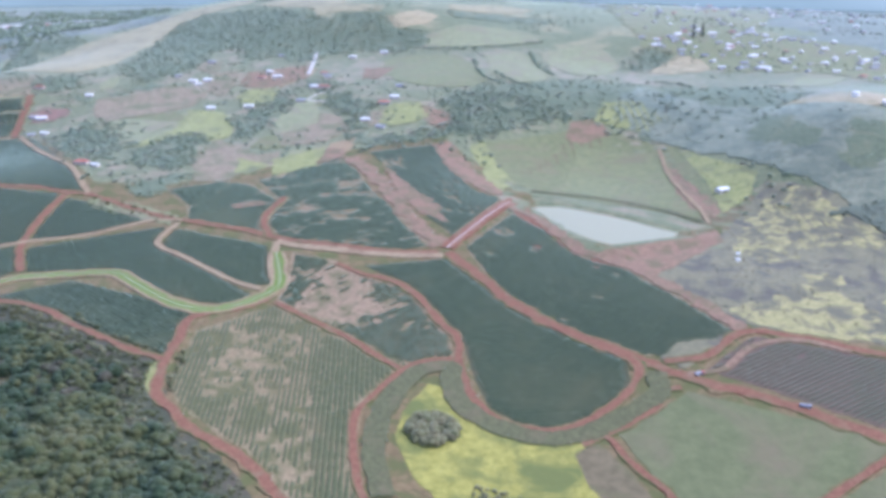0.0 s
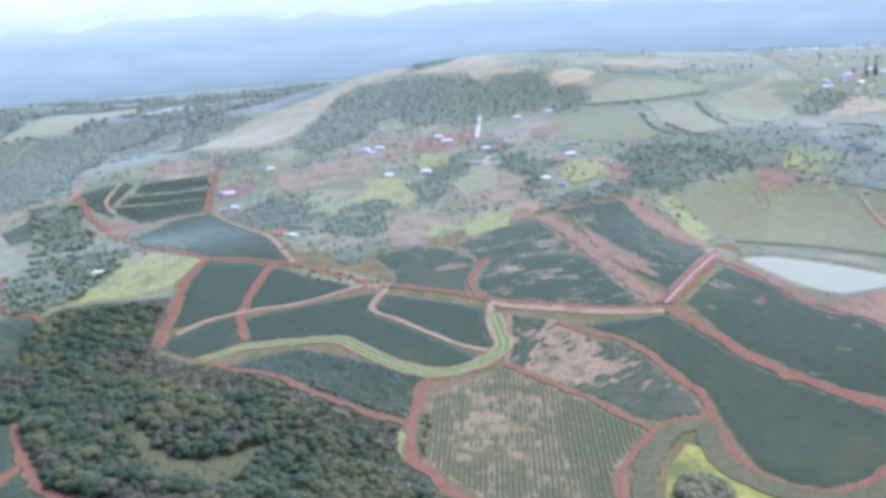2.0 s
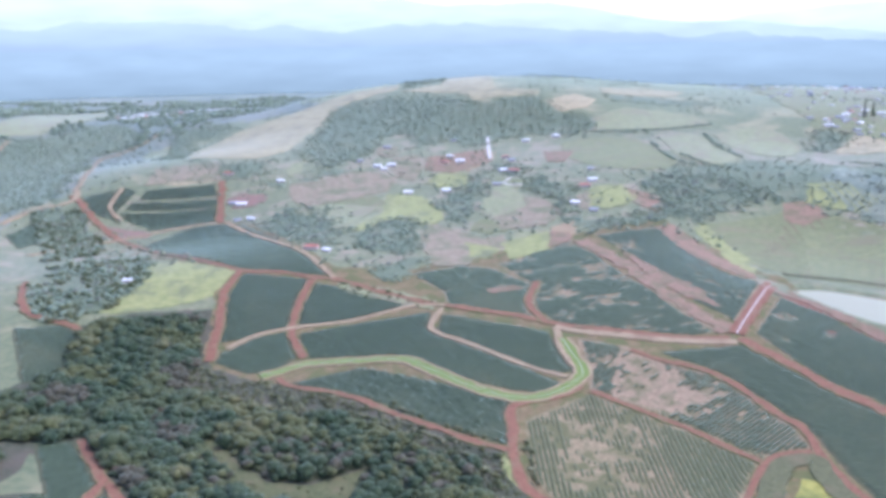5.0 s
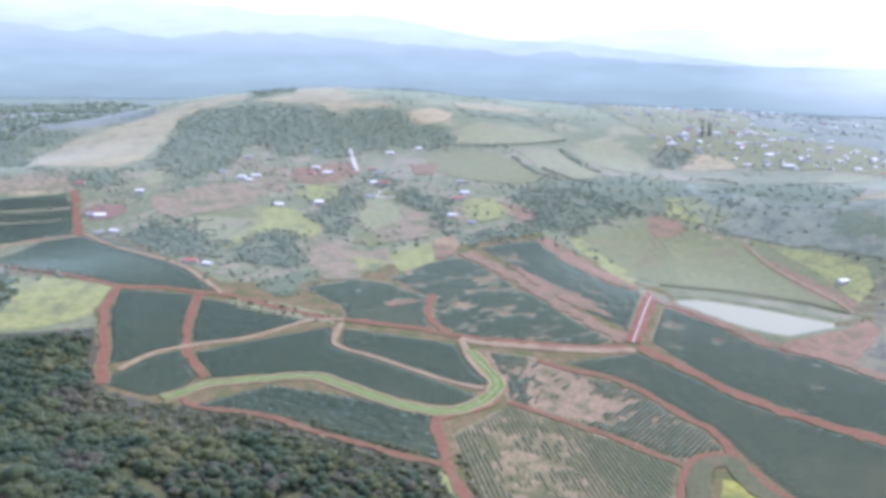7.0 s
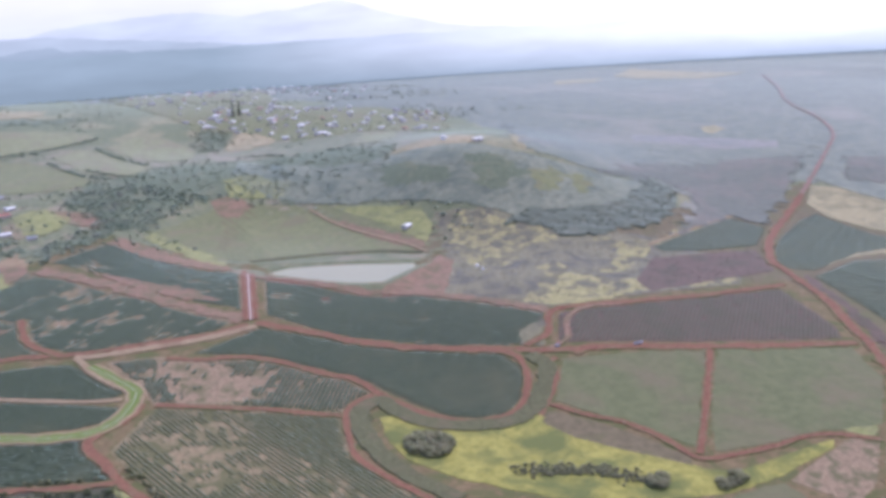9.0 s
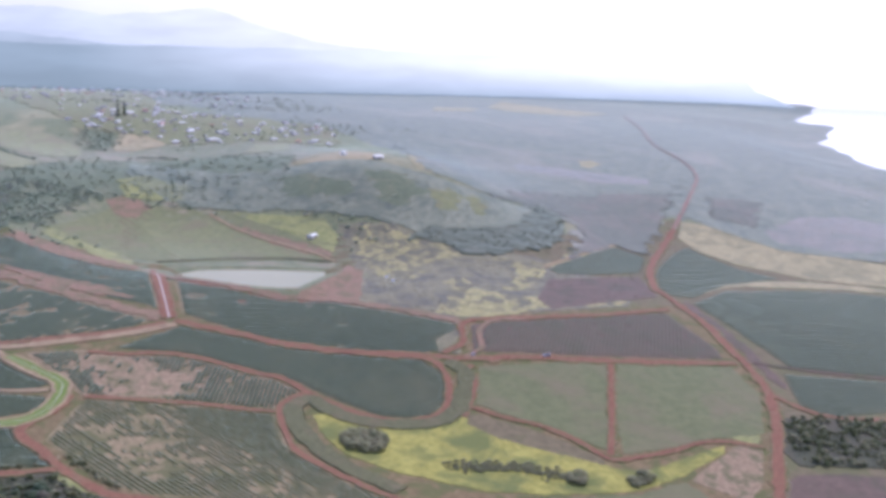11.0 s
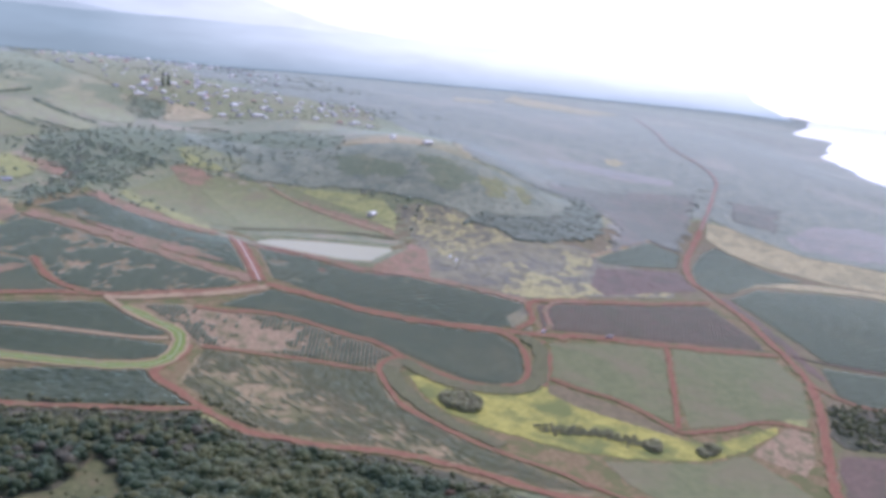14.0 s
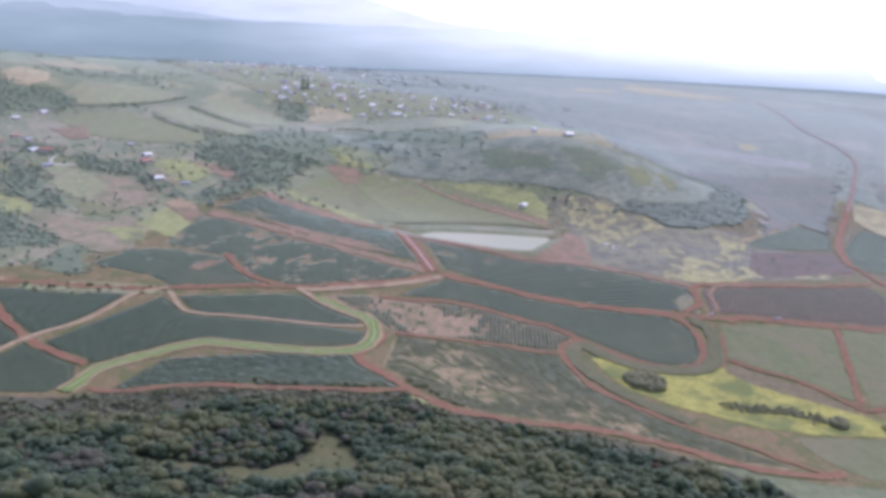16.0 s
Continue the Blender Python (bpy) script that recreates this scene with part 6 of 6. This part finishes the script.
# loose trees and scrub over the wider land
OPEN = [(-1100, 1000), (-600, 950), (-300, 900), (0, 1000), (250, 800), (450, 800), (640, 1000), (900, 1300), (1000, 1800), (900, 2600), (-300, 2600), (-1100, 2600)]
loose = scatter([OPEN], 15, 9, drop=0.2)
clump = np.array([noise.fractal(Vector((x / 130, y / 130, 2.0)), 1.0, 2.0, 3) for x, y in loose])
loose = loose[(clump > np.where((loose[:, 0] < 240) & (loose[:, 1] < 1300), -0.1, 0.12)) & ~((loose[:, 0] > 330) & (loose[:, 1] < 1300))]
for poly in (
             area_f_a1, 
             area_f_a7, 
             area_f_a8, 
             area_f_a9, 
             area_f_grass, 
             area_f_lime, 
             area_f_summit, 
             area_g1, 
             area_g2, 
             area_g5, 
             area_g6, 
             area_g7, 
             area_g8, 
             area_g13, 
             area_g15, 
             area_g22, 
             area_g23, 
             area_f_nw1, 
             area_f_nw2, 
             area_f_nw3, 
             area_f_nw4, 
             area_f_purple2, 
             area_rr1, 
             area_rtan, 
             area_reservoir, 
             area_w_hill, 
             area_w_rav):
    loose = loose[~inside(poly, loose[:, 0], loose[:, 1])]
pick = rng.choice(3, len(loose), p=(0.4, 0.4, 0.2))
for k, distant in ((0, False), (1, False), (2, False), (0, True), (1, True), (2, True)):
    pl = loose[(pick == k) & ((loose[:, 1] > 1040) == distant)]
    joined("scattered_trees", pl, rng.uniform(1.8, 4.2, len(pl)) * (1.3 if distant else 1), TINY if distant else HALF, M_HAZED[k], "loose trees over pastures and gardens", "trees", rng)
for line in (area_c1, area_c2, area_c3, area_c4, area_c5):
    c = curve_of(line, 5.0)
    c = c + rng.normal(0, 1.2, c.shape)
    joined("hedgerow", c, rng.uniform(2.4, 4.0, len(c)), HALF, M_HAZED[0], "blue-green hedge of trees between paddocks", "hedge", rng)
for east in (area_scrub_e, area_scrub_e2):
    pl = scatter([east], 15, 15, drop=0.5, fray=30)
    joined("scrub", pl, rng.uniform(1.0, 2.4, len(pl)), TINY, M_HAZED[1], "low dark scrub on dry land", "scrub", rng)
YELLOW = area_f_yellow
pl = scatter([YELLOW], 3.0, 21, drop=0.35)
keep = np.array([noise.noise(Vector((x / 14, y / 14, 3.0))) + 0.5 * math.sin((x * 0.8 + y * 0.6) / 1.1) for x, y in pl]) > 0.0
pl = pl[keep]
joined("grass_tufts", pl, rng.uniform(0.5, 1.1, len(pl)), TINY, M_TUFT, "clumps of tall yellow-green grass", "grass", rng, (0.5, 0.8))
SCRUB = [(190, 600), (420, 520), (620, 660), (560, 760), (330, 900), (240, 980), (200, 760)]
pl = scatter([SCRUB], 7, 12, drop=0.6, fray=20)
joined("scrub", pl, rng.uniform(0.8, 2.0, len(pl)), TINY, M_LEAF[2], "low dry scrub bushes on savanna", "scrub", rng)


# ---- houses, sheds, vehicles ----


def box(bm, x0, x1, y0, y1, z0, z1):
    m = Matrix.Translation(((x0 + x1) / 2, (y0 + y1) / 2, (z0 + z1) / 2)) @ Matrix.Diagonal((x1 - x0, y1 - y0, z1 - z0, 1))
    bmesh.ops.create_cube(bm, size=1, matrix=m)


def roof_bm(w, d, z, rise, over, hip):
    bm = bmesh.new()
    a, b = w / 2 + over, d / 2 + over
    r = a - b * 0.9 if hip else a
    low = [bm.verts.new(c) for c in ((-a, -b, z), (a, -b, z), (a, b, z), (-a, b, z))]
    top = [bm.verts.new(c) for c in ((-r, 0, z + rise), (r, 0, z + rise))]
    for f in ((low[0], low[1], top[1], top[0]), (low[2], low[3], top[0], top[1]), (low[1], low[2], top[1]), (low[3], low[0], top[0]), (low[3], low[2], low[1], low[0])):
        bm.faces.new(f)
    return bm


def house(w, d, z, roof, hip, label, group):
    h = tagged(new("house"), label, "house", group)
    bm = bmesh.new()
    box(bm, -w / 2, w / 2, -d / 2, d / 2, -2.0, z)
    part("wall", bm, M_WALL, h)
    part("roof", roof_bm(w, d, z - 0.05, d * 0.2, 0.7, hip), M_ROOFS[roof], h)
    for side in (-1, 1):
        for k in (-0.3, 0.3):
            bm = bmesh.new()
            y = side * (d / 2 + 0.03)
            box(bm, w * k - 0.8, w * k + 0.8, y - 0.06, y + 0.06, 1.0, 2.2)
            part("window", bm, M_GLASS, h)
    bm = bmesh.new()
    box(bm, -0.5, 0.5, -d / 2 - 0.09, -d / 2 + 0.05, 0, 2.1)
    part("door", bm, M_BARK, h)
    return h



SPOTS = area_hall
kinds = [house(15, 10, 3.2, 0, False, "white-roofed house among trees", "hillside houses"), house(18, 11, 3.4, 1, True, "red-roofed house on a lawn", "hillside houses"), house(13, 9, 3.0, 2, False, "grey-roofed house among trees", "hillside houses")]
order = ([0, 2, 0, 1, 0, 2, 0, 0, 1, 2] * 4)[:31]
used = set()
for (x, y), k in zip(SPOTS, order):
    m = pose(x, y, h1(x, y) + 0.5, 0, 0, rng.uniform(-30, 30))
    if k in used:
        made = copy_thing(kinds[k], m)
    else:
        made = kinds[k]
        made.matrix_basis = m
        used.add(k)
    made.scale = [rng.uniform(0.6, 0.85)] * 3

# ---- the towns ----


def town_house(roof, w, d):
    h = tagged(new("town_house"), ("white", "red", "grey")[roof] + "-roofed small house in a far town", "house", "town houses")
    bm = bmesh.new()
    box(bm, -w / 2, w / 2, -d / 2, d / 2, -2, 3.0)
    part("wall", bm, M_WALL, h)
    part("roof", roof_bm(w, d, 2.95, d * 0.2, 0.5, roof == 1), M_ROOFS[roof], h)
    return h


TOWNS = [(area_town1, 24), (area_town2, 60), (area_town3, 21), (area_town4, 70), (area_town5, 42)]
town_kinds = [town_house(0, 13, 9), town_house(2, 15, 9), town_house(0, 20, 11), town_house(1, 13, 10)]
spots = np.vstack([scatter([poly], s, 31 + i, drop=0.35) for i, (poly, s) in enumerate(TOWNS)])[:340]
for i, (x, y) in enumerate(spots):
    m = pose(x, y, h1(x, y) + 0.3, 0, 0, rng.uniform(0, 180))
    if i < 4:
        made = town_kinds[i]
        made.matrix_basis = m
    else:
        made = copy_thing(town_kinds[int(rng.choice(4, p=(0.38, 0.42, 0.1, 0.1)))], m)
    made.scale = [rng.uniform(0.5, 0.85)] * 3

# ---- small things along the tracks ----


def rounded_box(x0, x1, y0, y1, z0, z1, r=0.08):
    bm = bmesh.new()
    box(bm, x0, x1, y0, y1, z0, z1)
    bmesh.ops.bevel(bm, geom=list(bm.edges), offset=r, segments=2, affect="EDGES")
    return bm


def wheel(parent, x, y, r):
    bm = bmesh.new()
    bmesh.ops.create_cone(bm, segments=18, radius1=r, radius2=r, depth=0.28, cap_ends=True, matrix=Matrix.Translation((x, y, r)) @ Matrix.Rotation(math.pi / 2, 4, "X"))
    w_ = part("wheel", bm, M_TYRE, parent)
    bm = bmesh.new()
    bmesh.ops.create_cone(bm, segments=12, radius1=r * 0.55, radius2=r * 0.5, depth=0.32, cap_ends=True, matrix=Matrix.Translation((x, y, r)) @ Matrix.Rotation(math.pi / 2, 4, "X"))
    part("rim", bm, M_ROOFS[0], w_)


def farm_truck(x, y, turn, paint, label):
    t = tagged(new("farm_truck"), label, "truck", "farm vehicles")
    t.matrix_basis = pose(x, y, h1(x, y) + 0.45, 0, 0, turn)
    part("chassis", rounded_box(-3.2, 3.2, -0.9, 0.9, 0.55, 0.85), M_TYRE, t)
    part("cab", rounded_box(1.3, 3.2, -1.05, 1.05, 0.8, 2.5, 0.18), paint, t)
    part("windscreen", rounded_box(3.12, 3.24, -0.9, 0.9, 1.6, 2.3, 0.04), M_GLASS, t)
    part("load_bed", rounded_box(-3.3, 1.1, -1.15, 1.15, 0.9, 1.9), M_ROOFS[2], t, "grey load bed")
    for wx in (-2.1, 2.2):
        for wy in (-0.95, 0.95):
            wheel(t, wx, wy, 0.48)
    return t


def shed(x, y, turn, w, d, z, roof, label):
    s = tagged(new("shed"), label, "shed", "farm sheds")
    s.matrix_basis = pose(x, y, h1(x, y) + 0.3, 0, 0, turn)
    bm = bmesh.new()
    box(bm, -w / 2, w / 2, -d / 2, d / 2, -1.0, z)
    part("wall", bm, M_WALL, s)
    part("roof", roof_bm(w, d, z - 0.03, d * 0.18, 0.4, False), M_ROOFS[roof], s)
    bm = bmesh.new()
    box(bm, -1.0, 1.0, -d / 2 - 0.06, -d / 2 + 0.04, 0, 2.0)
    part("door", bm, M_BARK, s)
    return s


def water_tank(x, y, r, tall):
    t = tagged(new("water_tank"), "round white water tank on open ground", "water tank", "water tanks")
    t.matrix_basis = pose(x, y, h1(x, y) + 0.2)
    bm = bmesh.new()
    bmesh.ops.create_cone(bm, segments=24, radius1=r, radius2=r, depth=tall + 0.8, cap_ends=True, matrix=Matrix.Translation((0, 0, tall / 2 - 0.4)))
    part("tank", bm, M_ROOFS[0], t)
    bm = bmesh.new()
    bmesh.ops.create_cone(bm, segments=24, radius1=r * 1.04, radius2=0.2, depth=r * 0.35, cap_ends=True, matrix=Matrix.Translation((0, 0, tall + r * 0.17)))
    part("lid", bm, M_ROOFS[0], t)
    return t


def tall_pine(x, y, tall):
    t = tagged(new("pine_tree"), "tall narrow dark pine standing above the town", "tree")
    t.matrix_basis = pose(x, y, h1(x, y) - 0.3)
    part("trunk", trunk_bm(tall * 0.9, 6.0, 3), M_BARK, t)
    g = np.random.default_rng(4)
    vs, fs, base = [], [], 0
    for z in np.arange(tall * 0.12, tall, tall / 26):
        r = 3.6 * (1 - z / tall) + 0.5
        for k in range(6):
            a = g.uniform(0, 6.283)
            c = (r * 0.6 * math.cos(a), r * 0.6 * math.sin(a), z)
            vs.append(ICO_V * (r * 0.55, r * 0.55, 0.5) * g.uniform(0.7, 1.2, (12, 1)) + c)
            fs.append(ICO_F + base)
            base += 12
    mesh_of("crown", np.vstack(vs), np.vstack(fs), M_LEAF[0], t)
    return t


M_TYRE = mat("black_rubber", (0.02, 0.02, 0.02), (0.04, 0.04, 0.04), 0.3, sheen=0.1, bump=0.1)
farm_truck(153, 528, 25, M_ROOFS[1], "red farm truck parked beside the dirt track")
farm_truck(205, 493, -28, M_ROOFS[2], "grey farm truck parked on the red track")
shed(260, 866, 20, 11, 7, 3.0, 0, "white-roofed field shed on a pasture")
shed(453, 966, -15, 12, 8, 3.2, 0, "white-roofed shed on the hill slope")
shed(-534, 872, 10, 9, 6, 2.8, 0, "small white shed at the forest edge")
water_tank(443, 1024, 4.0, 4.5)
water_tank(230, 712, 1.5, 1.8)
water_tank(226, 699, 1.5, 1.8)
tall_pine(405, 1562, 34)
tall_pine(421, 1570, 27)
